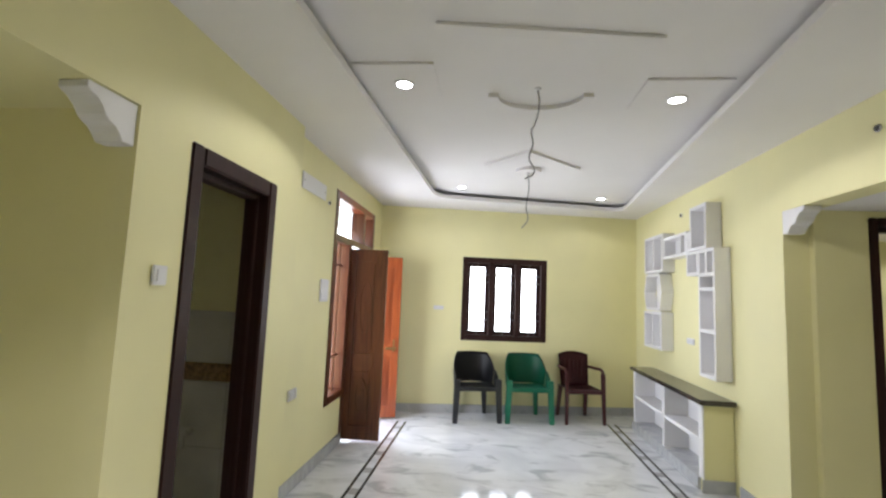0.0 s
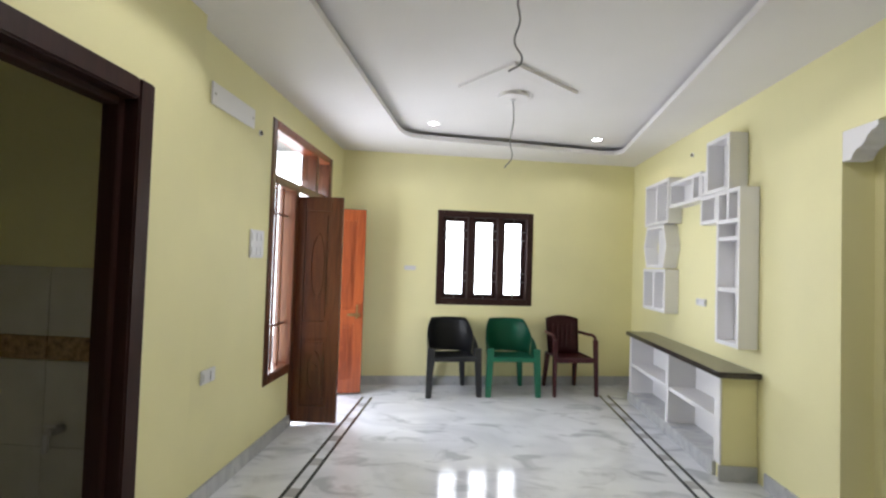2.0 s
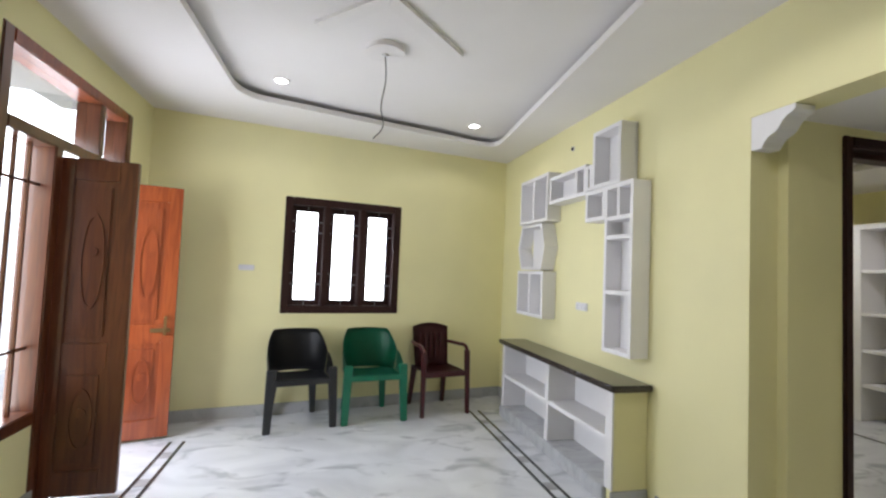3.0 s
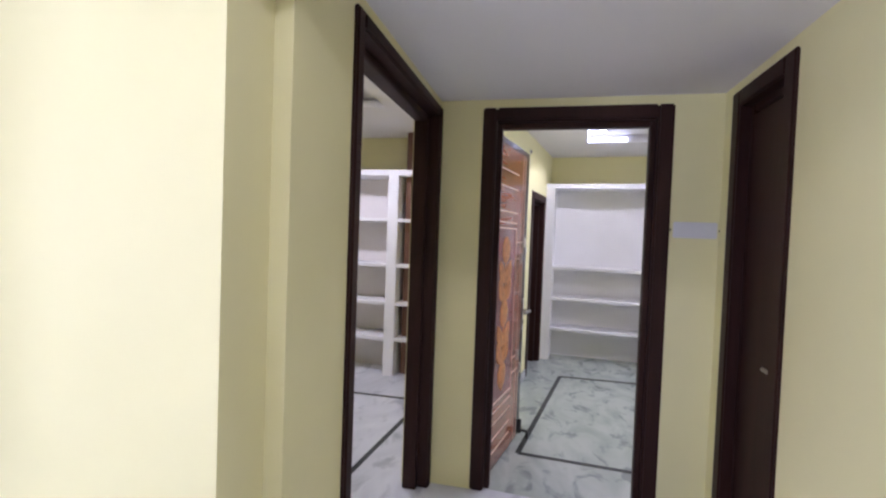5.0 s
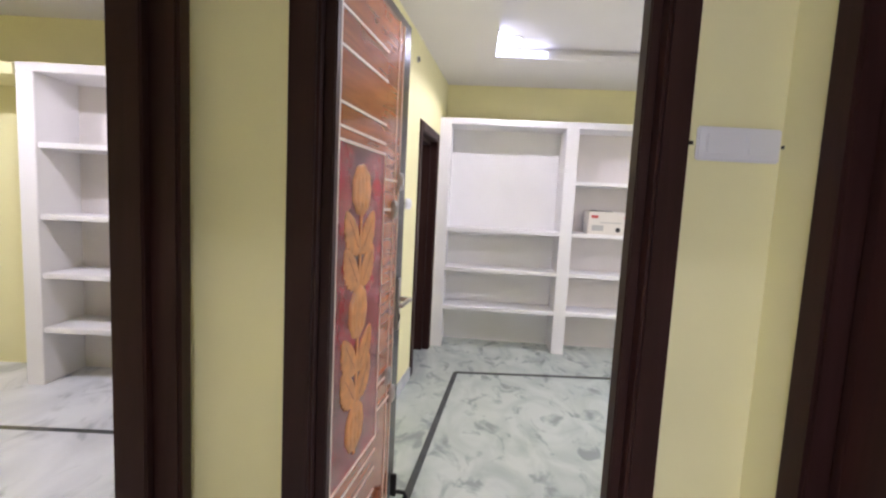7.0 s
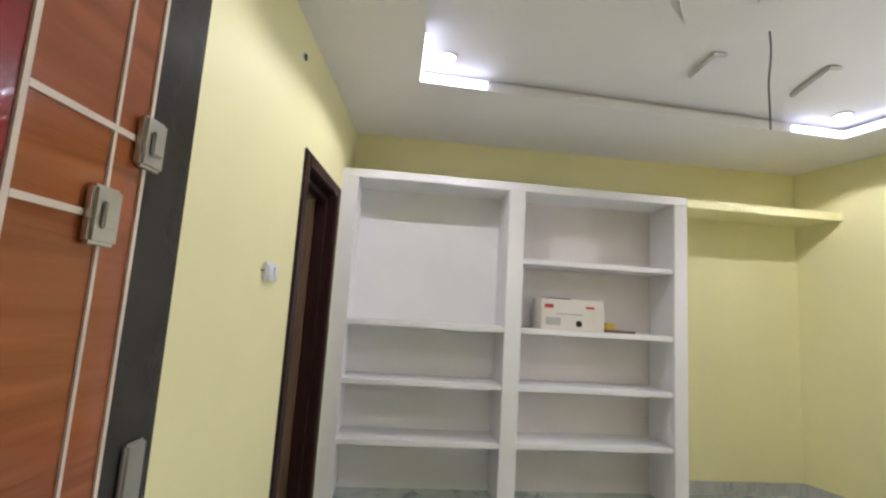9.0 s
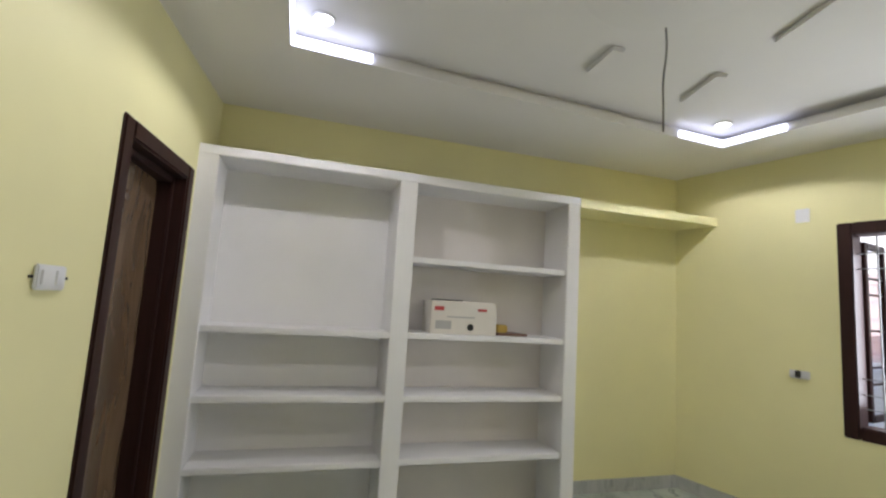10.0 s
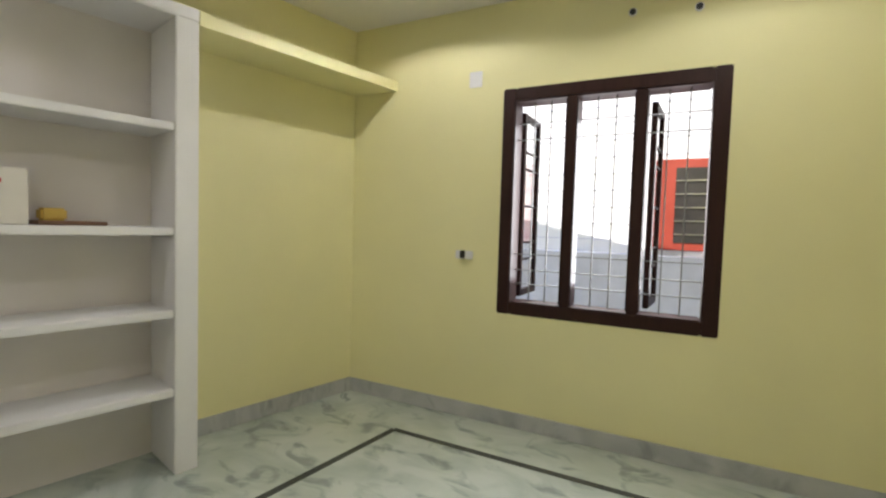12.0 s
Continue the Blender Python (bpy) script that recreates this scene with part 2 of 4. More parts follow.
# ---- hall: floor, walls, ceiling ----
TOP = 2.604
LOBTOP = 2.137
floor = tagged(part("floor", box(1.9, 8.36, 5.4, 13.6, -0.1, 0.0), MARBLE), "polished white marble floor with grey veins", "floor", kind="structure")

wall("wall_west_bathroom", wall_along("y", 3.215, 3.335, 8.535, 10.01, 2.9, [(8.90, 9.61, 0.0, 2.05)]), "pale yellow painted wall with a bathroom doorway")
wall("wall_west_lintel", wall_along("y", 3.215, 3.335, 5.5, 8.535, 2.9, [(6.0, 8.535, 0.0, 2.13)]), "pale yellow wall over a wide opening")
wall("wall_west_return", box(2.0, 3.215, 8.56, 8.66, 0, 2.9), "pale yellow return wall of an alcove")
wall("wall_alcove_back", box(1.9, 2.0, 5.5, 8.66, 0, 2.9), "pale yellow back wall of an alcove")
wall("wall_main_door", wall_along("y", 3.10, 3.25, 9.95, 12.9, 2.9, [(11.0, 11.52, 0.45, 2.40), (11.52, 12.40, 0.0, 2.40)]), "pale yellow painted wall with the main door")
wall("wall_jut_side", box(3.10, 3.333, 9.955, 10.005, 0, 2.9), "pale yellow corner of the bathroom block")
wall("wall_north", wall_along("x", 0.0, 0.16, -0.62, 3.2, 2.9, [(0.56, 1.684, 0.905, 1.982)]), "pale yellow painted wall behind the chairs", NORTH)
wall("wall_east", wall_along("y", 6.635, 6.80, 10.305, 13.6, 2.9), "pale yellow painted wall with display shelves")
wall("wall_east_lintel", wall_along("y", 6.635, 6.80, 5.5, 10.305, 2.9, [(8.82, 10.305, 0.0, 2.135)]), "pale yellow wall over the lobby opening")
wall("wall_south", box(1.9, 6.8, 5.4, 5.5, 0, 2.9), "pale yellow painted wall")


def ring(outer, inner, z0, z1):
    bm = bmesh.new()
    n = len(outer)
    for i in range(n):
        j = (i + 1) % n
        add_prism(bm, [outer[i], outer[j], inner[j], inner[i]], z0, z1)
    return bm


def rounded(pts, r, seg=5):
    out = []
    n = len(pts)
    for i in range(n):
        p, a, b = Vector(pts[i]), Vector(pts[i - 1]), Vector(pts[(i + 1) % n])
        u, v = (a - p).normalized(), (b - p).normalized()
        s, e = p + u * r, p + v * r
        for k in range(seg + 1):
            t = k / seg
            q = s * (1 - t) ** 2 + p * 2 * t * (1 - t) + e * t * t
            out.append((q.x, q.y))
    return out


def tray_ceiling(name, outer, inner, z, label, m=None, radius=0.22, glowing=False, lift=0.085):
    """A dropped border with a lip, a shadow gap and a raised field."""
    seg = 5
    ri = rounded(inner, radius, seg)
    ro = [p for p in outer for _ in range(seg + 1)]
    bm = ring(ro, ri, z, z + 0.045)
    c = Vector((sum(p[0] for p in inner) / 4, sum(p[1] for p in inner) / 4))
    grow = [tuple(c + (Vector(p) - c) * 1.07) for p in inner]
    add_prism(bm, grow, z + lift, z + lift + 0.05)
    # upright outer wall of the gap
    for i in range(4):
        a, b = Vector(grow[i]), Vector(grow[(i + 1) % 4])
        n = Vector(((b - a).y, -(b - a).x)).normalized() * 0.02
        add_prism(bm, [tuple(a), tuple(b), tuple(b + n), tuple(a + n)], z + 0.03, z + lift + 0.05)
    ob = tagged(part(name, bm, PLASTER, None, "", m), label, "ceiling", kind="structure")
    return ob, ri


HT = [(3.76, 6.3), (5.66, 6.3), (6.30, 12.90), (4.01, 12.26)]
tray_ceiling("ceiling", [(1.9, 5.4), (6.85, 5.4), (6.85, 13.6), (1.9, 12.6)], HT, TOP, "white plaster tray ceiling with a rounded border")
tagged(part("ceiling_slab", box(1.9, 12.2, 5.3, 14.2, 2.9, 3.0), CONCRETE), "concrete slab over the rooms", "ceiling", kind="structure")
tagged(part("ceiling_alcove", box(2.0, 3.215, 5.5, 8.56, 2.13, 2.2), YELLOW), "yellow painted underside of the alcove beam", "ceiling", kind="structure")


def skirting(name, rows, m=None):
    return tagged(part(name, boxes(rows, 0.003), SKIRT, None, "", m), "grey marble skirting along the wall", "baseboard", kind="structure")


skirting("baseboard_west", [(3.335, 3.348, 8.545, 8.85, 0, 0.1), (3.335, 3.348, 9.665, 10.018, 0, 0.1), (3.25, 3.265, 10.018, 11.5, 0, 0.1), (3.25, 3.265, 12.46, 12.85, 0, 0.1)])
skirting("baseboard_north", [(-0.45, 3.1, -0.014, 0, 0, 0.1)], NORTH)
skirting("baseboard_east", [(6.621, 6.635, 10.305, 10.90, 0, 0.1), (6.621, 6.635, 12.78, 13.42, 0, 0.1), (6.635, 6.80, 10.292, 10.305, 0, 0.1)])


def border_line(name, path, width, material, label, m=None):
    bm = bmesh.new()
    for (x0, y0), (x1, y1) in zip(path, path[1:]):
        a, b = Vector((x0, y0)), Vector((x1, y1))
        d = (b - a).normalized()
        n = Vector((-d.y, d.x)) * width / 2
        add_prism(bm, [tuple(a - n), tuple(b - n), tuple(b + n), tuple(a + n)], -0.02, 0.0035)
    return tagged(part(name, bm, material, None, "", m), label, "trim", kind="structure")


def ladder_border(name, xa, xb, y0, y1):
    """Two dark lines with grey oblong links between them."""
    ob = border_line(name, [(xa, y0), (xa, y1)], 0.022, INLAY, "dark double line with grey oblongs inlaid in the marble floor")
    part("line", prism([(xb - 0.011, y0), (xb + 0.011, y0), (xb + 0.011, y1), (xb - 0.011, y1)], -0.02, 0.0035), INLAY, ob)
    y, k = y0 + 0.2, 0
    mid = (xa + xb) / 2
    w = abs(xb - xa) / 2 - 0.013
    while y < y1 - 0.1:
        part("link", prism([(mid - w, y), (mid + w, y), (mid + w, y + 0.10), (mid - w, y + 0.10)], -0.02, 0.003), INLAYMID, ob)
        y += 0.42
    return ob


ladder_border("trim_floor_west", 3.66, 3.75, 5.6, 12.4)
ladder_border("trim_floor_east", 6.22, 6.13, 5.6, 12.9)

# ---- doors and windows ----


def door_frame(name, m, width, height, depth, face=0.09, label="dark brown enamelled door frame", group="door frames"):
    """Local x along the wall, y into it, z up; outer size given. Stepped jambs and head."""
    t = thing(name, m, label, "door frame", group, "structure")
    for nm, r in (("jamb", (0, face, 0, depth, 0, height)), ("jamb", (width - face, width, 0, depth, 0, height)), ("head", (face, width - face, 0, depth, height - face, height))):
        part(nm, box(*r, 0.008), FRAME, t)
    s = 0.03
    for nm, r in (("stop", (face, face + s, depth * 0.45, depth, 0, height - face)), ("stop", (width - face - s, width - face, depth * 0.45, depth, 0, height - face)), ("stop", (face + s, width - face - s, depth * 0.45, depth, height - face - s, height - face))):
        part(nm, box(*r, 0.004), FRAME, t)
    return t


# bathroom
f = door_frame("door_bathroom", pose(3.345, 8.84, 0, 0, 0, 90), 0.815, 2.10, 0.14)
part("jamb_foot", box(0.70, 0.725, -0.004, 0.12, 0.0, 0.18), ORANGETRIM, f, "yellow painted foot of the jamb")
wall("wall_bathroom", boxes([(1.9, 2.0, 8.66, 10.1, 0, 2.9), (2.0, 3.10, 9.95, 10.05, 0, 2.9)]), "pale yellow bathroom wall")
bt = tagged(part("wall_tiles", bmesh.new(), TILE), "pale glazed tiles on the lower bathroom wall", "tiles", kind="structure")
for i in range(4):
    for k in range(4):
        if k == 2:
            continue
        z0 = (0.0, 0.42, 0.84, 0.96)[k]
        z1 = (0.418, 0.838, 0.84, 1.30)[k]
        part("tile", box(2.002 + i * 0.32, 2.002 + i * 0.32 + 0.317, 9.936, 9.948, z0, z1, 0.002), TILE, bt)
    part("border_tile", box(2.002 + i * 0.32, 2.002 + i * 0.32 + 0.317, 9.934, 9.948, 0.842, 0.958, 0.002), TILEBAND, bt, "brown patterned border tile")
for i in range(4):
    part("tile", box(2.002, 2.014, 8.665 + i * 0.317, 8.665 + i * 0.317 + 0.314, 0, 0.84, 0.002), TILE, bt)
    part("tile", box(2.002, 2.014, 8.665 + i * 0.317, 8.665 + i * 0.317 + 0.314, 0.96, 1.3, 0.002), TILE, bt)
    part("border_tile", box(2.002, 2.015, 8.665 + i * 0.317, 8.665 + i * 0.317 + 0.314, 0.842, 0.958, 0.002), TILEBAND, bt)
tap = thing("bathroom_tap", pose(2.75, 9.93, 0.52), "chrome tap on the tiled bathroom wall", "tap")
part("body", box(-0.02, 0.02, -0.09, 0, -0.02, 0.02, 0.008), STEEL, tap)
part("spout", box(-0.012, 0.012, -0.1, -0.075, -0.09, 0.0, 0.005), STEEL, tap)
part("handle", box(-0.035, 0.035, -0.075, -0.055, 0.022, 0.034, 0.004), STEEL, tap)


def bracket(name, m):
    """Moulded plaster bracket: a stepped scroll profile."""
    pts = [(x * 0.8, z * 0.8) for x, z in [(0, 0), (0.27, 0), (0.27, -0.03), (0.25, -0.045), (0.22, -0.05), (0.19, -0.075), (0.175, -0.11), (0.15, -0.13), (0.11, -0.14), (0.085, -0.165), (0.07, -0.20), (0.0, -0.20)]]
    return tagged(part(name, outline(pts, 0.112, 0.003), WHITE, None, "", m), "white moulded plaster bracket under the beam", "bracket", "plaster brackets")


bracket("plaster_bracket", pose(6.632, 10.302, 2.133, 0, 0, -90) @ pose(0, 0, 0))
bracket("plaster_bracket", pose(3.213, 8.533, 2.128, 0, 0, -90))

# main door: a frame with a grilled side light, a fanlight over it and two open leaves
md = thing("door_main", pose(3.26, 11.0, 0, 0, 0, 90), "brown teak main door frame with side light and fanlight", "door frame", kind="structure")
for nm, r in (("jamb", (0, 0.075, 0, 0.15, 0.45, 2.40)), ("mullion", (0.47, 0.545, 0, 0.15, 0, 1.95)), ("jamb", (1.325, 1.40, 0, 0.15, 0, 2.40)),
              ("head", (0.075, 1.325, 0, 0.15, 2.33, 2.40)), ("transom", (0.075, 1.325, 0, 0.15, 1.93, 1.995)), ("sill", (0.075, 0.47, 0, 0.15, 0.45, 0.52)), ("mullion", (0.93, 0.99, 0, 0.15, 1.995, 2.33))):
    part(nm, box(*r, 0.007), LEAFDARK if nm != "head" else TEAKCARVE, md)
for x in (0.15, 0.25, 0.37):
    part("bar", boxes([(x - 0.008, x + 0.008, 0.06, 0.076, 0.52, 1.93)]), LEAFDARK, md)
for z in (0.85, 1.72):
    part("bar", boxes([(0.075, 0.47, 0.064, 0.080, z - 0.008, z + 0.008)]), LEAFDARK, md)
for x0, x1 in ((0.075, 0.93), (0.99, 1.325)):
    p = part("pane", box(x0, x1, 0.085, 0.09, 1.995, 2.33), GLASS, md)
    p.visible_shadow = False


def panel_leaf(name, m, width, label, material, carve, knob=True):
    """A framed leaf, x from the hinge, panels raised on both faces."""
    t = thing(name, m, label, "door", "main door leaves")
    h = 1.90
    part("stile", box(0, 0.09, -0.018, 0.018, 0.02, h, 0.004), material, t)
    part("stile", box(width - 0.09, width, -0.018, 0.018, 0.02, h, 0.004), material, t)
    for z0, z1 in ((0.02, 0.16), (0.72, 0.86), (h - 0.12, h)):
        part("rail", box(0.09, width - 0.09, -0.018, 0.018, z0, z1, 0.004), material, t)
    for z0, z1 in ((0.16, 0.72), (0.86, h - 0.12)):
        p = part("panel", box(0.09, width - 0.09, -0.008, 0.008, z0, z1), carve, t)
        part("field", box(0.12, width - 0.12, -0.015, 0.015, z0 + 0.035, z1 - 0.035, 0.006), carve, p)
        zc, rz, rx = (z0 + z1) / 2, (z1 - z0) * 0.30, (width - 0.28) / 2
        for sgn in (-1, 1):
            bm = bmesh.new()
            vs = []
            for k in range(28):
                a = 2 * math.pi * k / 28
                vs.append((math.cos(a), math.sin(a)))
            for k in range(28):
                c, s = vs[k]
                c2, s2 = vs[(k + 1) % 28]
                q = [(rx * c, rz * s), (rx * c2, rz * s2), (rx * c2 * 0.82, rz * s2 * 0.9), (rx * c * 0.82, rz * s * 0.9)]
                a4 = [bm.verts.new((width / 2 + x, sgn * 0.0155, zc + z)) for x, z in q]
                b4 = [bm.verts.new((width / 2 + x, sgn * 0.021, zc + z)) for x, z in q]
                bm.faces.new(b4)
                for i in range(4):
                    bm.faces.new((a4[i], a4[(i + 1) % 4], b4[(i + 1) % 4], b4[i]))
            part("carved_oval", bm, carve, p)
        bm = cyl(0.028, -0.021, 0.021, 14)
        bmesh.ops.rotate(bm, verts=bm.verts, cent=(0, 0, 0), matrix=Matrix.Rotation(radians(90), 3, "X"))
        bmesh.ops.translate(bm, verts=bm.verts, vec=(width / 2, 0, zc + rz * 0.2))
        part("carved_boss", bm, carve, p)
    if knob:
        part("latch_plate", box(width - 0.16, width - 0.03, -0.024, -0.018, 0.80, 0.83, 0.002), BRONZE, t, "aged brass latch")
        part("pull", boxes([(width - 0.075, width - 0.055, -0.05, -0.018, 0.78, 0.80), (width - 0.075, width - 0.055, -0.056, -0.045, 0.78, 0.92), (width - 0.075, width - 0.055, -0.05, -0.018, 0.90, 0.92)], 0.003), BRONZE, t, "aged brass pull handle")
    return t


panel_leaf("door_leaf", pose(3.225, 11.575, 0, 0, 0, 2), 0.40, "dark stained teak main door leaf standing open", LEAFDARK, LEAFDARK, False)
panel_leaf("door_leaf", pose(3.225, 12.375, 0, 0, 0, 18), 0.40, "orange polished teak main door leaf with carved ovals, open", TEAK, TEAKCARVE)


def window(name, m, width, height, depth, face, panes, label, bars_v, bars_h, glass=True):
    """Local x along the wall, y outwards, z up from the sill."""
    t = thing(name, m, label, "window", kind="structure")
    for nm, r in (("window_frame", (0, face, 0, depth, 0, height)), ("window_frame", (width - face, width, 0, depth, 0, height)), ("window_frame", (face, width - face, 0, depth, height - face, height)), ("window_sill", (face, width - face, 0, depth, 0, face))):
        part(nm, box(*r, 0.007), FRAME, t)
    w = (width - 2 * face - (panes - 1) * face * 0.85) / panes
    for i in range(panes):
        x0 = face + i * (w + face * 0.85)
        if i:
            part("mullion", box(x0 - face * 0.85, x0, 0, depth, face, height - face, 0.007), FRAME, t)
        for k in range(bars_v):
            x = x0 + w * (k + 1) / (bars_v + 1)
            part("grille_bar", box(x - 0.0035, x + 0.0035, depth * 0.5, depth * 0.5 + 0.008, face, height - face), WIRE, t)
        for z in bars_h:
            part("grille_bar", box(x0, x0 + w, depth * 0.5 + 0.01, depth * 0.5 + 0.018, z - (0.006 if glass else 0.003), z + (0.006 if glass else 0.003)), WIRE, t)
        if glass:
            p = part("pane", box(x0, x0 + w, depth * 0.85, depth * 0.85 + 0.005, face, height - face), GLASS, t)
            p.visible_shadow = False
        if glass:
          part("casement", boxes([(x0, x0 + 0.045, depth * 0.6, depth * 0.8, face, height - face), (x0 + w - 0.045, x0 + w, depth * 0.6, depth * 0.8, face, height - face), (x0 + 0.045, x0 + w - 0.045, depth * 0.6, depth * 0.8, face, face + 0.05), (x0 + 0.045, x0 + w - 0.045, depth * 0.6, depth * 0.8, height - face - 0.05, height - face)], 0.003), FRAME, t)
    return t


window("window_hall", NORTH @ pose(0.56, -0.008, 0.905), 1.124, 1.077, 0.15, 0.072, 3, "dark brown three-light window with steel grille", 1, (0.27, 0.37, 0.76, 0.86))

# lobby
wall("wall_lobby_north", wall_along("x", 10.255, 10.40, 6.80, 8.45, 2.9, [(7.165, 8.27, 0.0, 2.07)]), "pale yellow lobby wall with a doorway")
wall("wall_lobby_south", wall_along("x", 8.72, 8.84, 6.80, 8.31, 2.9, [(7.665, 8.155, 0.0, 2.06)]), "pale yellow lobby wall with a closed door")
wall("wall_lobby_east", wall_along("y", 8.31, 8.37, 8.72, 10.255, 2.9, [(9.095, 9.985, 0.0, 2.06)]), "pale yellow lobby wall with the bedroom doorway")
tagged(part("ceiling_lobby", box(6.80, 8.31, 8.82, 10.255, LOBTOP, LOBTOP + 0.05), PLASTER), "white plaster lobby ceiling", "ceiling", kind="structure")
door_frame("door_bedroom_north", pose(7.134, 10.239, 0), 1.162, 2.092, 0.14, 0.055)
door_frame("door_bedroom_east", pose(8.298, 10.02, 0, 0, 0, -90), 0.955, 2.092, 0.09, 0.075)
door_frame("door_south", pose(8.183, 8.855, 0, 0, 0, 180), 0.547, 2.092, 0.12, 0.075)
dl = thing("flush_door", pose(8.105, 8.80, 0, 0, 0, 180), "dark brown closed flush door with steel handle", "door")
part("leaf", box(0, 0.39, 0, 0.035, 0.01, 1.975, 0.004), FRAME, dl)
hd = part("handle", boxes([(0.345, 0.37, -0.008, 0, 0.84, 0.99)], 0.003), STEEL, dl, "steel lever handle")
part("lever", box(0.315, 0.385, -0.045, -0.033, 0.925, 0.94, 0.004), STEEL, hd)
part("tower_bolt", box(0.362, 0.372, -0.014, 0, 1.10, 1.24, 0.003), STEEL, dl, "steel tower bolt")


def switchboard(m, w, h, rows, label, rockers=3, screws=False):
    t = thing("switchboard", m, label, "switch", "switches and sockets")
    part("plate", box(-w / 2, w / 2, -0.012, 0, -h / 2, h / 2, 0.004), SWITCH, t)
    for j in range(rows):
        for i in range(rockers):
            cx = -w / 2 + w * (i + 0.5) / rockers
            cz = -h / 2 + h * (j + 0.5) / rows
            part("rocker", box(cx - w / rockers * 0.3, cx + w / rockers * 0.3, -0.018, -0.012, cz - h / rows * 0.3, cz + h / rows * 0.3, 0.002), SWITCH, t)
    if screws:
        for x, z in ((-w / 2 - 0.012, 0), (w / 2 + 0.012, 0)):
            part("screw", box(x - 0.004, x + 0.004, -0.008, 0, z - 0.004, z + 0.004), BLACK, t)
    return t


WEST = pose(0, 0, 0, 0, 0, 90)
switchboard(pose(8.308, 8.95, 1.468, 0, 0, -90), 0.20, 0.08, 1, "white switch plate beside the bedroom door", 2, True)
switchboard(pose(3.252, 10.812, 1.468, 0, 0, 90), 0.19, 0.19, 2, "white switchboard on the yellow wall", 3)
switchboard(pose(3.252, 10.296, 0.705, 0, 0, 90), 0.14, 0.08, 1, "white low socket plate on the yellow wall", 2)
switchboard(pose(3.337, 8.71, 1.50, 0, 0, 90), 0.08, 0.08, 1, "small white switch beside the bathroom door", 1)
switchboard(NORTH @ pose(0.26, 0, 1.31), 0.13, 0.05, 1, "white socket plate on the window wall", 2)
switchboard(pose(6.634, 11.75, 1.12, 0, 0, -90), 0.16, 0.06, 1, "white socket plate above the counter", 3)
acp = thing("cover_plate", pose(3.252, 10.46, 2.285, 0, 0, 90), "white blank cover plate high on the wall", "cover plate")
part("plate", box(-0.25, 0.25, -0.01, 0, -0.065, 0.065, 0.004), WHITE, acp)
for x in (-0.22, 0.22):
    part("screw", box(x - 0.006, x + 0.006, -0.014, -0.01, -0.006, 0.006), STEEL, acp)


def wall_spout(m, label, material=BLACK):
    t = thing("conduit_end", m, label, "conduit", "conduit ends")
    bm = cyl(0.02, 0, 0.008, 14)
    bmesh.ops.rotate(bm, verts=bm.verts, cent=(0, 0, 0), matrix=Matrix.Rotation(radians(90), 3, "X"))
    part("collar", bm, SWITCH, t)
    bm = cyl(0.015, 0.004, 0.014, 14)
    bmesh.ops.rotate(bm, verts=bm.verts, cent=(0, 0, 0), matrix=Matrix.Rotation(radians(90), 3, "X"))
    part("plug", bm, material, t)
    return t


wall_spout(pose(3.25, 10.81, 2.225, 0, 0, 90), "open cable conduit beside the cover plate")
wall_spout(pose(6.635, 9.50, 2.42, 0, 0, -90), "open cable conduit above the lobby opening")
wall_spout(pose(6.635, 11.95, 2.40, 0, 0, -90), "open cable conduit beside the display shelves")

# ---- hall: display shelves and counter ----
XB, XF = 6.633, 6.505


def cubby(y0, y1, z0, z1, label, shelves=(), uprights=(), t=0.028):
    """An open wall box facing the hall."""
    c = thing("wall_shelf", pose(0, 0, 0), label, "shelf", "white display shelves")
    part("side", box(XF, XB, y0, y0 + t, z0, z1, 0.002), WHITE, c)
    part("side", box(XF, XB, y1 - t, y1, z0, z1, 0.002), WHITE, c)
    part("top", box(XF, XB, y0 + t, y1 - t, z1 - t, z1, 0.002), WHITE, c)
    part("bottom", box(XF, XB, y0 + t, y1 - t, z0, z0 + t, 0.002), WHITE, c)
    part("back", box(XB - 0.012, XB, y0 + t, y1 - t, z0 + t, z1 - t), WHITE, c)
    for z in shelves:
        part("board", box(XF + 0.003, XB - 0.012, y0 + t, y1 - t, z, z + t, 0.002), WHITE, c)
    for y, a, b in uprights:
        part("divider", box(XF + 0.003, XB - 0.012, y, y + t, a, b, 0.002), WHITE, c)
    return c


cubby(10.99, 11.287, 0.865, 1.962, "tall white display shelf on the yellow wall", (1.24, 1.60, 1.725), ((11.13, 1.753, 1.934),))
cubby(11.125, 11.45, 1.966, 2.37, "square white display box on the yellow wall")
cubby(11.29, 11.53, 1.74, 1.96, "small white display box on the yellow wall")
cubby(11.454, 11.53, 1.966, 2.15, "narrow white display box on the yellow wall")
cubby(11.534, 12.10, 1.945, 2.17, "wide white display box on the yellow wall", (), ((11.66, 1.973, 2.142),))
cubby(12.13, 12.70, 1.815, 2.235, "square white display box near the corner", (), ((12.40, 1.843, 2.207),))
cubby(12.18, 12.72, 0.975, 1.385, "low white display box near the corner", (), ((12.44, 1.003, 1.357),))
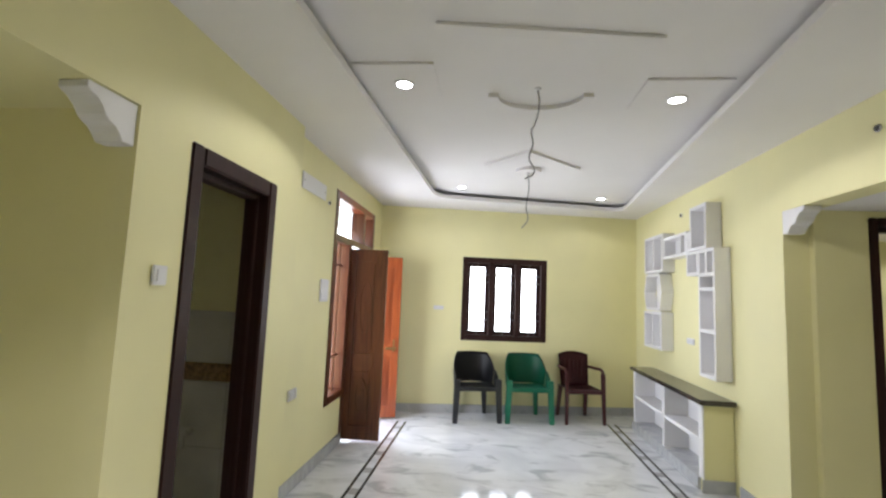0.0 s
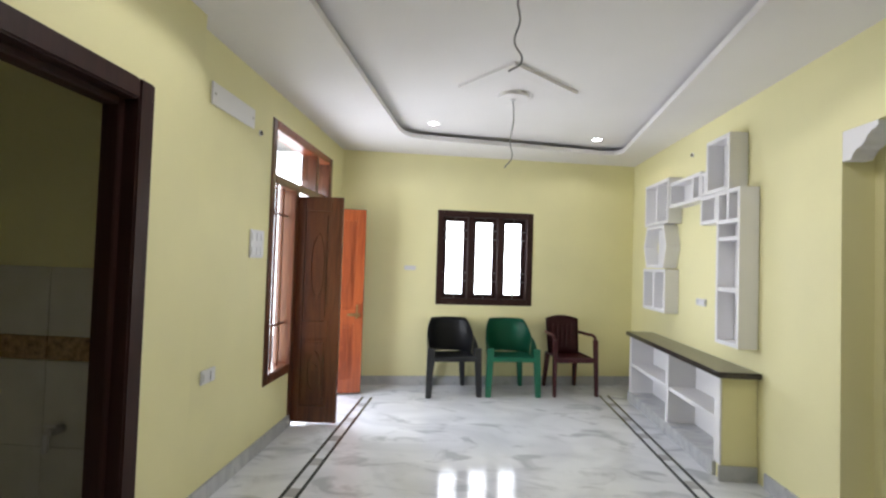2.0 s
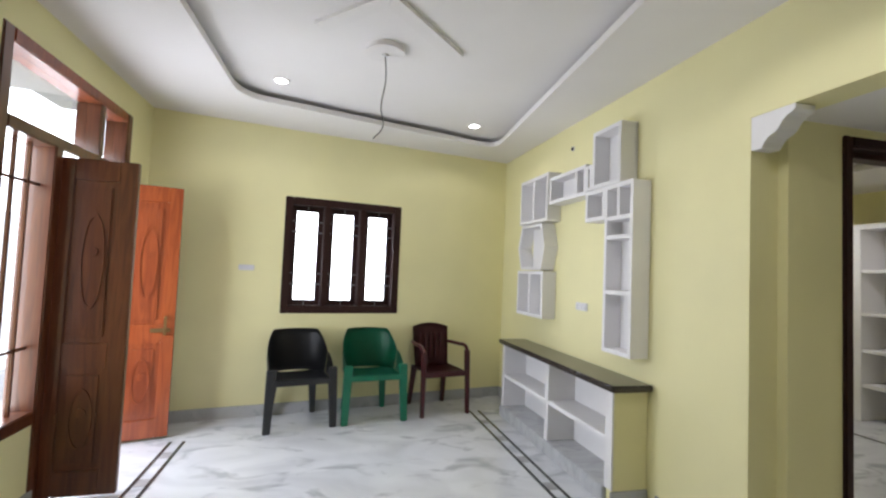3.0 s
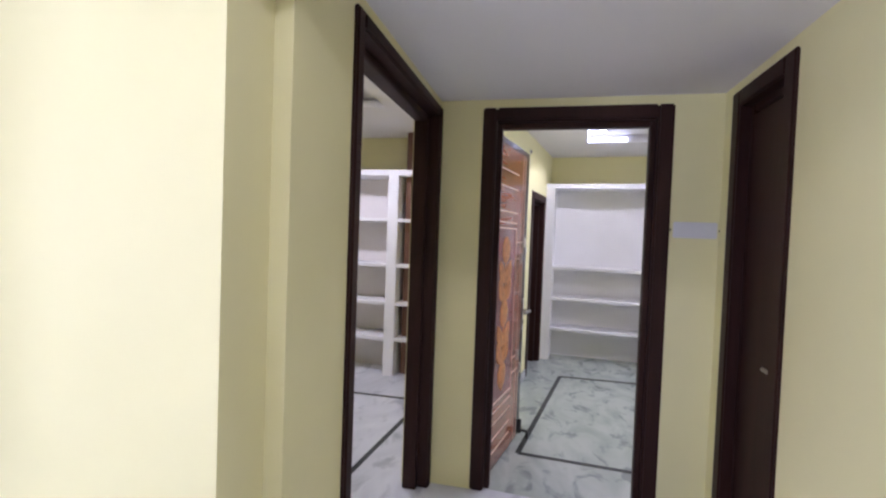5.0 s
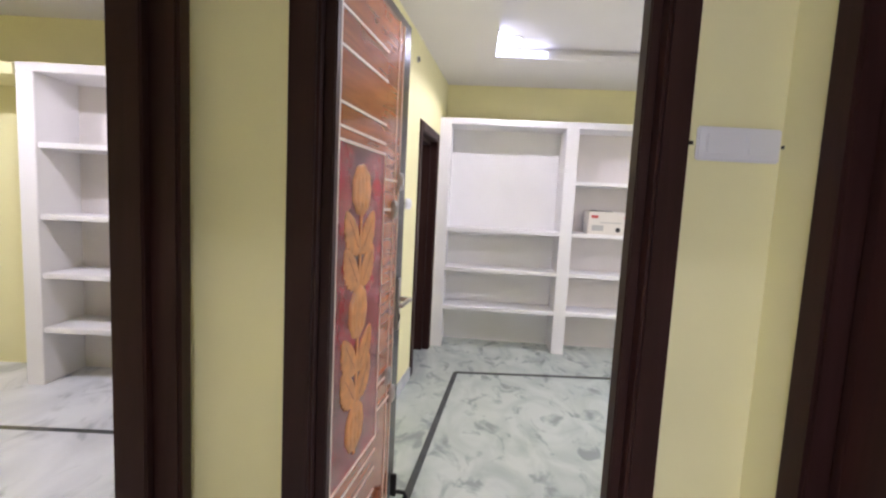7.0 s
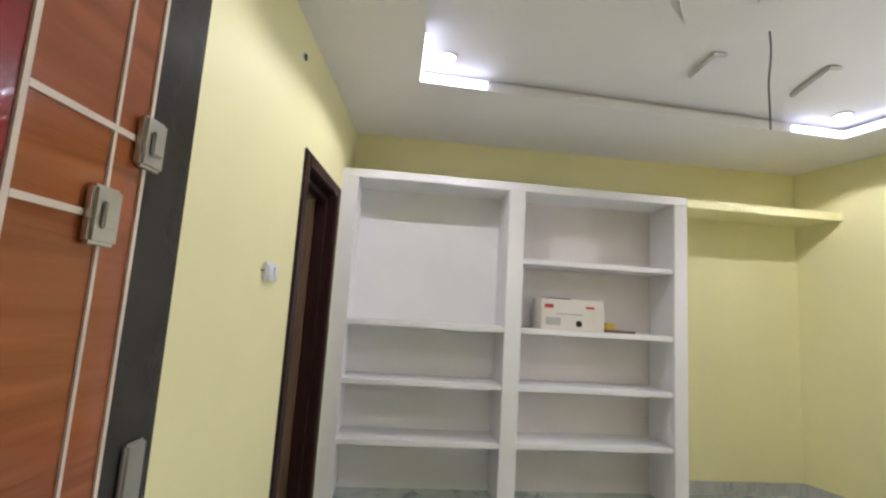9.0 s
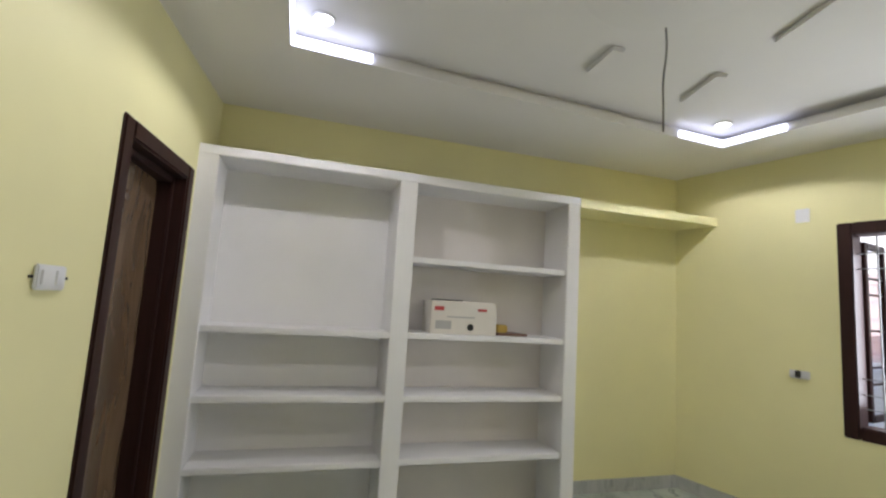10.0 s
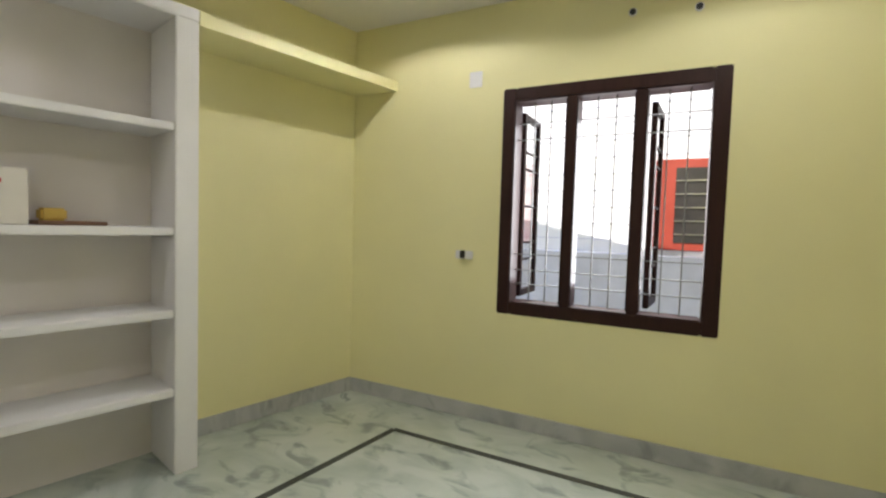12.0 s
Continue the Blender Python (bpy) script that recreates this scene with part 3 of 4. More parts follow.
# the faceted middle box: six boards round a hexagonal opening
fc = thing("wall_shelf", pose(XF, 12.44, 1.60), "white display box with a bulging faceted side", "shelf", "white display shelves")
pts = [(-0.21, -0.205), (0.21, -0.205), (0.28, 0.0), (0.21, 0.205), (-0.21, 0.205), (-0.28, 0.0)]
for i in range(6):
    (a, b), (c, d) = pts[i], pts[(i + 1) % 6]
    q = [(a, b), (c, d), (c * 0.88, d * 0.88), (a * 0.88, b * 0.88)]
    bm = bmesh.new()
    lo = [bm.verts.new((0, y, z)) for y, z in q]
    hi = [bm.verts.new((XB - XF, y, z)) for y, z in q]
    bm.faces.new(lo)
    bm.faces.new(hi)
    for k in range(4):
        bm.faces.new((lo[k], lo[(k + 1) % 4], hi[(k + 1) % 4], hi[k]))
    part("facet", bm, WHITE, fc)
part("back", box(XB - XF - 0.012, XB - XF, -0.19, 0.19, -0.178, 0.178), WHITE, fc)

ct = thing("counter", pose(0, 0, 0), "low white shelf counter with yellow end panel", "counter")
cy0, cy1, cx0 = 10.985, 12.75, 6.393
part("end_panel", box(cx0 + 0.012, XB, cy0, cy0 + 0.07, 0.0, 0.68, 0.003), YELLOW, ct, "yellow painted end panel")
part("end_post", box(cx0, cx0 + 0.012, cy0, cy0 + 0.075, 0.10, 0.68, 0.002), WHITE, ct)
part("end_panel", box(cx0, XB, cy1 - 0.05, cy1, 0.0, 0.68, 0.003), WHITE, ct)
part("divider", box(cx0, XB, 11.80, 11.85, 0.10, 0.68, 0.003), WHITE, ct)
part("board", box(cx0 + 0.004, XB, cy0 + 0.07, 11.80, 0.37, 0.40, 0.003), WHITE, ct)
part("board", box(cx0 + 0.004, XB, 11.85, cy1 - 0.05, 0.37, 0.40, 0.003), WHITE, ct)
part("back", box(XB - 0.015, XB, cy0 + 0.07, cy1 - 0.05, 0.10, 0.68), WHITE, ct)
part("plinth", box(cx0 - 0.012, XB, cy0 + 0.07, cy1 + 0.01, 0.0, 0.10, 0.004), SKIRT, ct, "grey marble plinth")
part("end_plinth", box(cx0 - 0.012, XB - 0.002, cy0 - 0.013, cy0 - 0.001, 0.0, 0.10, 0.003), SKIRT, ct, "grey marble plinth")
tagged(part("countertop", box(cx0 - 0.035, XB, cy0 - 0.05, cy1 + 0.03, 0.68, 0.72, 0.008), GRANITE), "dark polished granite top of the low counter", "countertop")

# ---- hall: chairs ----


def shell(rows, cols, fn, thick):
    """A surface fn(u, v) with thickness along its normals."""
    bm = bmesh.new()
    P = [[Vector(fn(i / rows, j / cols)) for j in range(cols + 1)] for i in range(rows + 1)]
    g = [[bm.verts.new(p) for p in r] for r in P]
    for i in range(rows):
        for j in range(cols):
            bm.faces.new((g[i][j], g[i + 1][j], g[i + 1][j + 1], g[i][j + 1]))
    bmesh.ops.solidify(bm, geom=bm.faces[:], thickness=thick)
    return bm


def leg(x0, y0, x1, y1, z, w0, w1, d=0.045):
    """A tapered splayed leg from the foot (x0, y0) to the top (x1, y1) at height z."""
    bm = bmesh.new()
    lo = [bm.verts.new((x0 + sx * w0 / 2, y0 + sy * d * 0.8 / 2, 0)) for sx, sy in ((-1, -1), (1, -1), (1, 1), (-1, 1))]
    hi = [bm.verts.new((x1 + sx * w1 / 2, y1 + sy * d / 2, z)) for sx, sy in ((-1, -1), (1, -1), (1, 1), (-1, 1))]
    bm.faces.new(lo)
    bm.faces.new(hi)
    for k in range(4):
        bm.faces.new((lo[k], lo[(k + 1) % 4], hi[(k + 1) % 4], hi[k]))
    bmesh.ops.bevel(bm, geom=bm.edges[:], offset=0.006, segments=2, affect="EDGES", clamp_overlap=True)
    return bm


def tub_chair(m, material, label):
    """Moulded tub chair; its front looks to -y."""
    c = thing("plastic_chair", m, label, "chair", "chairs under the window")

    def back(u, v):
        a = math.pi * (1.0 - v)
        rx, ry = 0.235 + 0.02 * u, 0.21 + 0.035 * u
        z0 = 0.40
        s = math.sin(a)
        z1 = 0.585 + 0.185 * min(1.0, s * 1.55) ** 1.1
        return (rx * math.cos(a), 0.02 + ry * s * (1 if s > 0 else 0), z0 + (z1 - z0) * u)
    part("backrest", shell(8, 26, back, 0.018), material, c, smooth=True)

    def arm(sgn):
        def fn(u, v):
            return (sgn * (0.245 + 0.014 * u), 0.03 - 0.225 * v, 0.40 + (0.185 - 0.10 * v * v) * u)
        return fn
    part("armrest", shell(4, 8, arm(-1), 0.018), material, c, smooth=True)
    part("armrest", shell(4, 8, arm(1), 0.018), material, c, smooth=True)

    def seat(u, v):
        x, y = -0.235 + 0.47 * u, -0.225 + 0.40 * v
        return (x, y, 0.405 - 0.022 * math.cos((u - 0.5) * math.pi) * math.cos((v - 0.5) * 2.2))
    part("seat", shell(12, 10, seat, 0.02), material, c, smooth=True)
    part("seat_rim", box(-0.25, 0.25, -0.245, -0.215, 0.365, 0.415, 0.01), material, c)
    part("leg", leg(-0.265, -0.235, -0.245, -0.215, 0.50, 0.058, 0.075), material, c)
    part("leg", leg(0.265, -0.235, 0.245, -0.215, 0.50, 0.058, 0.075), material, c)
    part("leg", leg(-0.19, 0.225, -0.16, 0.17, 0.40, 0.045, 0.07), material, c)
    part("leg", leg(0.19, 0.225, 0.16, 0.17, 0.40, 0.045, 0.07), material, c)
    return c


def arm_chair(m, material, label):
    c = thing("plastic_chair", m, label, "chair", "chairs under the window")

    def back(u, v):
        x = (v - 0.5) * (0.36 + 0.03 * u)
        crown = 0.035 * (1 - (2 * v - 1) ** 2)
        return (x, 0.15 + 0.07 * u - 0.03 * (2 * v - 1) ** 2, 0.38 + (0.40 + crown) * u)
    part("backrest", shell(8, 12, back, 0.018), material, c, smooth=True)
    for k in range(5):
        x = -0.11 + 0.055 * k
        part("rib", box(x - 0.01, x + 0.01, 0.155, 0.170, 0.46, 0.72, 0.004), material, c)

    def seat(u, v):
        return (-0.21 + 0.42 * u, -0.21 + 0.38 * v, 0.40 - 0.02 * math.cos((u - 0.5) * math.pi) * math.cos((v - 0.5) * 2.4))
    part("seat", shell(10, 10, seat, 0.02), material, c, smooth=True)
    part("seat_rim", box(-0.21, 0.21, -0.228, -0.20, 0.355, 0.408, 0.01), material, c)
    for s in (-1, 1):
        part("leg", leg(s * 0.235, -0.225, s * 0.225, -0.20, 0.60, 0.035, 0.045), material, c)
        part("leg", leg(s * 0.185, 0.23, s * 0.165, 0.17, 0.40, 0.035, 0.05), material, c)
        tube("armrest", [(s * 0.228, -0.205, 0.585), (s * 0.232, -0.16, 0.625), (s * 0.225, 0.0, 0.63), (s * 0.195, 0.17, 0.63)], 0.017, material, c)
    return c


tub_chair(NORTH @ pose(0.715, -0.265, 0, 0, 0, 3), BLACKPL, "black moulded plastic tub chair under the window")
tub_chair(NORTH @ pose(1.36, -0.265, 0, 0, 0, -2), GREENPL, "green moulded plastic tub chair under the window")
arm_chair(NORTH @ pose(2.03, -0.265, 0, 0, 0, 1), MAROONPL, "maroon plastic armchair with high back near the corner")

# ---- hall: ceiling fittings ----


def downlight(m, power, group, r=0.045, cone=108):
    t = thing("downlight", m, "round recessed white downlight, switched on", "ceiling light", group)
    bm = bmesh.new()
    n = 24
    for k in range(n):
        a, b = 2 * math.pi * k / n, 2 * math.pi * (k + 1) / n
        add_prism(bm, [(r * math.cos(a), r * math.sin(a)), (r * math.cos(b), r * math.sin(b)), (r * 1.35 * math.cos(b), r * 1.35 * math.sin(b)), (r * 1.35 * math.cos(a), r * 1.35 * math.sin(a))], -0.008, 0)
    part("trim_ring", bm, WHITE, t)
    part("diffuser", cyl(r, -0.005, 0, 24), LAMPGLOW, t)
    lm = lamp("downlight_beam", "SPOT", m @ pose(0, 0, -0.02), power * 0.34, (1, 0.97, 0.93), 0.02, angle=cone)
    return t


FIELD = TOP + 0.085
# the last two, out of view, are added to brighten the near walls
for x, y in ((4.132, 9.508), (5.725, 9.722), (4.32, 12.05), (5.95, 12.53), (4.05, 7.2), (5.4, 7.4)):
    downlight(pose(x, y, FIELD - (0.012 if 9 < y < 11 else 0)), 7 if y > 12 else 20 if y > 9 else 85, "hall downlights", 0.045, 150 if y > 9 else 108)
# raised plaster ornaments round the wire outlets
tagged(part("ceiling_panel", boxes([(3.88, 4.33, 9.28, 9.70, FIELD - 0.012, FIELD), (5.48, 5.94, 9.48, 9.87, FIELD - 0.012, FIELD)], 0.004), PLASTER), "low raised plaster squares round the downlights", "ceiling panel", kind="structure")
tagged(part("ceiling_bar", box(0, 1.06, -0.04, 0.04, -0.014, 0, 0.005), PLASTER, None, "", pose(4.374, 8.956, FIELD, 0, 0, 7.8)), "long low plaster bar across the hall ceiling", "ceiling ornament")
orn = thing("ceiling_ornament", pose(4.95, 10.70, FIELD), "raised white plaster chevron and disc on the ceiling", "ceiling ornament")
part("arm", prism([(0, 0.02), (-0.37, 0.42), (-0.31, 0.50), (0, 0.14)], -0.022, 0), PLASTER, orn)
part("arm", prism([(0.004, 0.02), (0.004, 0.14), (0.45, 0.61), (0.51, 0.53)], -0.022, 0), PLASTER, orn)
part("disc", cyl(0.12, -0.03, 0, 28), PLASTER, orn, m=pose(0.045, 0.63, 0))
orn2 = thing("ceiling_ornament", pose(4.926, 9.66, FIELD), "raised white plaster crescent on the ceiling", "ceiling ornament")
arc = [math.pi * k / 24 for k in range(25)]
bm = prism([(0.31 * math.cos(a), 0.31 * math.sin(a)) for a in arc] + [(0.25 * math.cos(a), 0.19 * math.sin(a)) for a in reversed(arc)], -0.025, 0)
part("crescent", bm, PLASTER, orn2)


def hanging_wire(m, pts, label):
    w = thing("hanging_wire", m, label, "wire", "ceiling wires")
    tube("cable", pts, 0.0042, WIRE, w)
    part("outlet", cyl(0.02, -0.012, 0, 14), SWITCH, w)
    return w


hanging_wire(pose(4.902, 9.60, FIELD), [(0, 0, 0), (0.01, 0, -0.10), (-0.015, 0.01, -0.22), (-0.03, 0, -0.25), (-0.02, 0.01, -0.33), (-0.04, 0.0, -0.42), (-0.01, 0, -0.50), (-0.06, 0, -0.54)], "loose grey cable hanging from the ceiling")
hanging_wire(pose(4.995, 11.34, FIELD - 0.03), [(0, 0, 0), (0.01, 0, -0.15), (-0.01, 0.01, -0.33), (0.005, 0, -0.45), (-0.05, 0, -0.53)], "thin loose cable hanging from the ceiling")

# ---- north bedroom, seen through its doorway ----
tagged(part("floor_north_bedroom", box(6.81, 10.6, 10.40, 13.6, -0.1, 0.001), MARBLE), "polished white marble floor", "floor", kind="structure")
wall("wall_north_bedroom_west", box(6.80, 6.86, 10.40, 13.6, 0, 2.9), "pale yellow painted wall")
wall("wall_north_bedroom_north", box(6.86, 10.6, 13.5, 13.6, 0, 2.9), "pale yellow painted wall")
wall("wall_north_bedroom_east", box(10.43, 10.53, 10.45, 13.5, 0, 2.9), "pale yellow painted wall")
tray_ceiling("ceiling_north_bedroom", [(6.8, 10.3), (10.55, 10.3), (10.55, 13.6), (6.8, 13.6)], [(7.5, 10.95), (9.3, 10.95), (9.3, 12.9), (7.5, 12.9)], 2.40, "white plaster tray ceiling", radius=0.02)
for x, y in ((9.05, 11.2), (9.05, 12.6)):
    downlight(pose(x, y, 2.485), 38, "north bedroom downlights", 0.045, 150)
border_line("trim_floor_north_bedroom", [(9.53, 13.3), (9.53, 10.62), (7.2, 10.80)], 0.035, INLAY, "dark inlaid border line in the marble floor")


def shelf_unit(m, posts, boards, top, depth, label, first_back=None, t=0.035):
    """Open wall shelving. Posts as (from, to) along y going down, boards per bay."""
    u = thing("shelf_unit", m, label, "shelving")
    for a, b in posts:
        part("upright", box(0, depth, b, a, 0.0, top, 0.004), WHITE, u)
    part("top_rail", box(-0.002, depth, posts[-1][1], posts[0][0], top, top + 0.055, 0.004), WHITE, u)
    for (a0, b0), (a1, b1), zs in zip(posts, posts[1:], boards):
        for z in zs:
            part("board", box(0.012, depth - 0.012, a1, b0, z - t, z, 0.004), WHITE, u)
        # backs carry the bay shade as grey, unless a first back is given
        part("back", box(depth - 0.012, depth, a1, b0, 0.0, top), first_back or SHADEPL, u)
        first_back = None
    return u


SB = [1.545, 1.102, 0.73, 0.378]
shelf_unit(pose(10.065, 12.248, 0), [(0, -0.11), (-1.07, -1.175), (-1.80, -1.87)], [SB, SB], 1.96, 0.36, "open white plaster shelving in the north bedroom")
tagged(part("loft_shelf", box(10.065, 10.43, 12.26, 13.5, 1.94, 2.01, 0.004), YELLOW), "yellow painted loft slab beside the shelving", "loft", kind="structure")

# ---- east bedroom ----
BC = 2.392
tagged(part("floor_bedroom", prism([(8.0, 5.5), (11.9, 5.5), (11.9, 9.95), (8.36, 10.25)], -0.1, 0.0005), MARBLEBED), "polished green-grey marble floor", "floor", kind="structure")
wall("wall_bedroom_north", wall_along("x", 0.0, 0.10, -2.87, 0.46, 2.9, [(-0.77, -0.08, 0.0, 1.84)]), "pale yellow bedroom wall with a bathroom doorway", BNORTH)
wall("wall_bedroom_east", box(0.317, 0.417, -3.55, 0.06, 0, 2.9), "pale yellow painted bedroom wall", BED)
wall("wall_bedroom_south", wall_along("x", -0.12, 0.0, -3.3, 0.50, 2.9, [(-1.811, -0.713, 0.647, 1.91)]), "pale yellow bedroom wall with a window", BSOUTH)
wall("wall_bedroom_west", prism([(8.31, 8.72), (8.37, 8.72), (8.15, 5.5), (8.05, 5.5)], 0, 2.9), "pale yellow painted bedroom wall")
BT = [(-2.25, -0.43), (-0.536, -0.43), (-0.405, -3.106), (-2.25, -3.5)]
bc, bring = tray_ceiling("ceiling_bedroom", [(-2.95, 0.35), (0.46, 0.1), (0.46, -3.5), (-3.2, -4.4)], BT, BC, "white plaster tray ceiling with sharp corners", BED, radius=0.01)
border_line("trim_floor_bedroom", [(-2.465, -3.70), (-0.352, -3.223), (-0.629, -0.262), (-2.465, -0.082), (-2.465, -3.70)], 0.035, INLAY, "dark inlaid border line in the marble floor", BED)
skirting("baseboard_bedroom", [(0.303, 0.317, -3.44, -2.335, 0, 0.09)], BED)
skirting("baseboard_bedroom_south", [(-2.7, 0.31, 0.0, 0.013, 0, 0.09)], BSOUTH)
skirting("baseboard_bedroom_north", [(-2.0, -0.82, -0.013, 0.0, 0, 0.09)], BNORTH)

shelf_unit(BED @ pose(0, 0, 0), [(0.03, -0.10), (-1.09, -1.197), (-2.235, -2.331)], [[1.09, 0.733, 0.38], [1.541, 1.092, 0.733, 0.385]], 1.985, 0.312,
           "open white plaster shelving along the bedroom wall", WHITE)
tagged(part("loft_shelf", prism([(0.0, -2.333), (0.0, -3.515), (0.317, -3.438), (0.317, -2.333)], 1.975, 2.035), YELLOW, None, "", BED), "yellow painted loft slab in the corner", "loft", kind="structure")
door_frame("door_bedroom_bathroom", BNORTH @ pose(-0.81, -0.012, 0), 0.755, 1.88, 0.13, 0.075)
wall("wall_bedroom_bathroom", boxes([(-1.2, 0.4, 1.05, 1.15, 0, 2.9), (-1.3, -1.2, 0.10, 1.15, 0, 2.9), (0.4, 0.5, 0.10, 1.15, 0, 2.9)]), "brown tiled bathroom wall", BNORTH, BROWN)
tagged(part("floor_bedroom_bathroom", box(-1.3, 0.5, 0.101, 1.15, -0.1, -0.001), BROWN, None, "", BNORTH), "brown tiled floor of the small bathroom", "floor", kind="structure")
bd = thing("bathroom_door", BNORTH @ pose(-0.73, 0.075, 0, 0, 0, 4), "brown marbled bathroom door, pushed to in its frame", "door")
part("leaf", box(0, 0.60, 0, 0.03, 0.02, 1.79, 0.004), wood("brown_marbled_laminate", (0.10, 0.062, 0.036), (0.20, 0.13, 0.08), 0.25, 0.3, rings=3.0), bd)

wb = window("window_bedroom", BSOUTH @ pose(-0.713, 0.007, 0.647, 0, 0, 180), 1.098, 1.263, 0.14, 0.074, 3, "dark brown three-light bedroom window with steel grille", 2, (0.17, 0.25, 0.34, 0.99, 1.08), False)


def shutter(m):
    s = thing("window_shutter", m, "dark brown glazed casement swung open outside", "shutter", "open casements")
    w, h = 0.30, 1.08
    for nm, r in (("stile", (0, 0.035, 0, 0.03, 0, h)), ("stile", (w - 0.035, w, 0, 0.03, 0, h)), ("rail", (0.035, w - 0.035, 0, 0.03, 0, 0.04)), ("rail", (0.035, w - 0.035, 0, 0.03, h - 0.04, h))):
        part(nm, box(*r, 0.004), FRAME, s)
    p = part("pane", box(0.035, w - 0.035, 0.012, 0.017, 0.04, h - 0.04), GLASS, s)
    p.visible_shadow = False
    for z in (0.22, 0.32, 0.54, 0.76, 0.86):
        part("glazing_bar", box(0.035, w - 0.035, 0.006, 0.024, z - 0.006, z + 0.006), FRAME, s)
    return s


shutter(BSOUTH @ pose(-0.80, -0.15, 0.73, 0, 0, -92))
shutter(BSOUTH @ pose(-1.50, -0.15, 0.73, 0, 0, -95))

# room door, open against the wall: red field with gilded flowers
rd = thing("carved_door", pose(8.395, 9.95, 0, 0, 0, -11.8), "red and orange laminate door with gilded carved flowers, open", "door")
lw = 0.74
part("core", box(0, lw, 0, 0.032, 0.01, 1.99, 0.003), LAMDARK, rd)
part("red_field", box(0.070, 0.452, -0.004, 0.0, 0.42, 1.452, 0.001), RED, rd, "crimson laminate field")
part("orange_field", boxes([(0.460, 0.637, -0.004, 0, 0.03, 1.95), (0.070, 0.4595, -0.004, 0, 1.460, 1.95), (0.070, 0.4595, -0.004, 0, 0.03, 0.412)]), LAMWOOD, rd, "orange wood-grain laminate field")
for x0, x1, z0, z1 in ((0.062, 0.070, 0.03, 1.95), (0.452, 0.459, 0.412, 1.460), (0.571, 0.576, 0.03, 1.95), (0.627, 0.633, 0.03, 1.95)):
    part("inlay_strip", box(x0, x1, -0.007, 0, z0, z1), CREAM, rd)
for z in (1.452, 1.488, 1.552, 1.70, 1.80, 0.412, 0.36, 0.29, 0.20, 0.12):
    part("inlay_strip", box(0.0702, 0.4518 if z in (1.452, 0.412) else 0.458, -0.0072, 0, z, z + 0.008), CREAM, rd)
for z in (1.295, 1.52, 0.62):
    part("inlay_strip", box(0.0, 0.0618, -0.007, 0, z, z + 0.010), CREAM, rd)
for x1, z in ((0.607, 1.37), (0.545, 1.262), (0.545, 0.61), (0.607, 0.51)):
    part("inlay_strip", box(0.4592, x1, -0.0072, 0, z - 0.004, z + 0.004), CREAM, rd)
    sq = part("square_knob", box(x1, x1 + 0.044, -0.018, -0.004, z - 0.034, z + 0.034, 0.004), STEEL, rd, "small steel square ornament")
    part("knob_centre", box(x1 + 0.012, x1 + 0.032, -0.023, -0.018, z - 0.016, z + 0.016, 0.002), STEEL, sq)


def relief(pts, height=0.009):
    """A carved shape: its outline at the ground, stepping in to a raised rounded middle."""
    bm = bmesh.new()
    cx, cz = sum(p[0] for p in pts) / len(pts), sum(p[1] for p in pts) / len(pts)
    rings = []
    for f, y in ((1.0, -0.004), (0.97, -0.004 - height * 0.6), (0.80, -0.004 - height), (0.40, -0.004 - height * 1.15)):
        rings.append([bm.verts.new((cx + (x - cx) * f, y, cz + (z - cz) * f)) for x, z in pts])
    for a, b in zip(rings, rings[1:]):
        for k in range(len(pts)):
            bm.faces.new((a[k], a[(k + 1) % len(pts)], b[(k + 1) % len(pts)], b[k]))
    bm.faces.new(rings[-1])
    return bm


def bud(cx, cz, rx, rz):
    return [(cx + rx * math.cos(a) * (1 + 0.03 * math.cos(9 * a)), cz + rz * math.sin(a) * (1 + 0.03 * math.cos(9 * a))) for a in [2 * math.pi * k / 44 for k in range(44)]]


def leaf_shape(cx, z0, side, length, width, lean):
    """A pointed leaf with a toothed outer edge, growing up and outwards from the stem."""
    n, ax = 14, Vector((side * math.sin(lean), math.cos(lean)))
    ay = Vector((ax.y, -ax.x)) * side
    out = []
    for k in range(n + 1):
        t = k / n
        w = width * math.sin(math.pi * min(1.0, t * 0.92 + 0.05)) ** 0.8 * (1 + (0.10 if k % 2 else -0.06))
        out.append(Vector((cx, z0)) + ax * length * t + ay * w * 0.62)
    for k in range(n, -1, -1):
        t = k / n
        w = width * math.sin(math.pi * min(1.0, t * 0.92 + 0.05)) ** 0.8
        out.append(Vector((cx, z0)) + ax * length * t - ay * w * 0.38)
    return [(p.x, p.y) for p in out]


fx = 0.248
part("stem", box(fx - 0.009, fx + 0.009, -0.0065, -0.004, 0.46, 1.30, 0.001), GOLD, rd, "gilded carved stem")
for zc, rz in ((1.323, 0.081), (0.938, 0.088), (0.555, 0.084)):
    fl = part("flower", relief(bud(fx, zc, 0.075, rz), 0.005), GOLD, rd, "gilded carved flower bud", smooth=True)
    for dx, r in ((-0.028, 0.019), (0.0, 0.020), (0.028, 0.019)):
        pt = part("flower_petal", relief(bud(fx + dx, zc - 0.004, r, rz * 0.62), 0.0022), GOLD, fl, m=pose(0, -0.0045, 0), smooth=True)
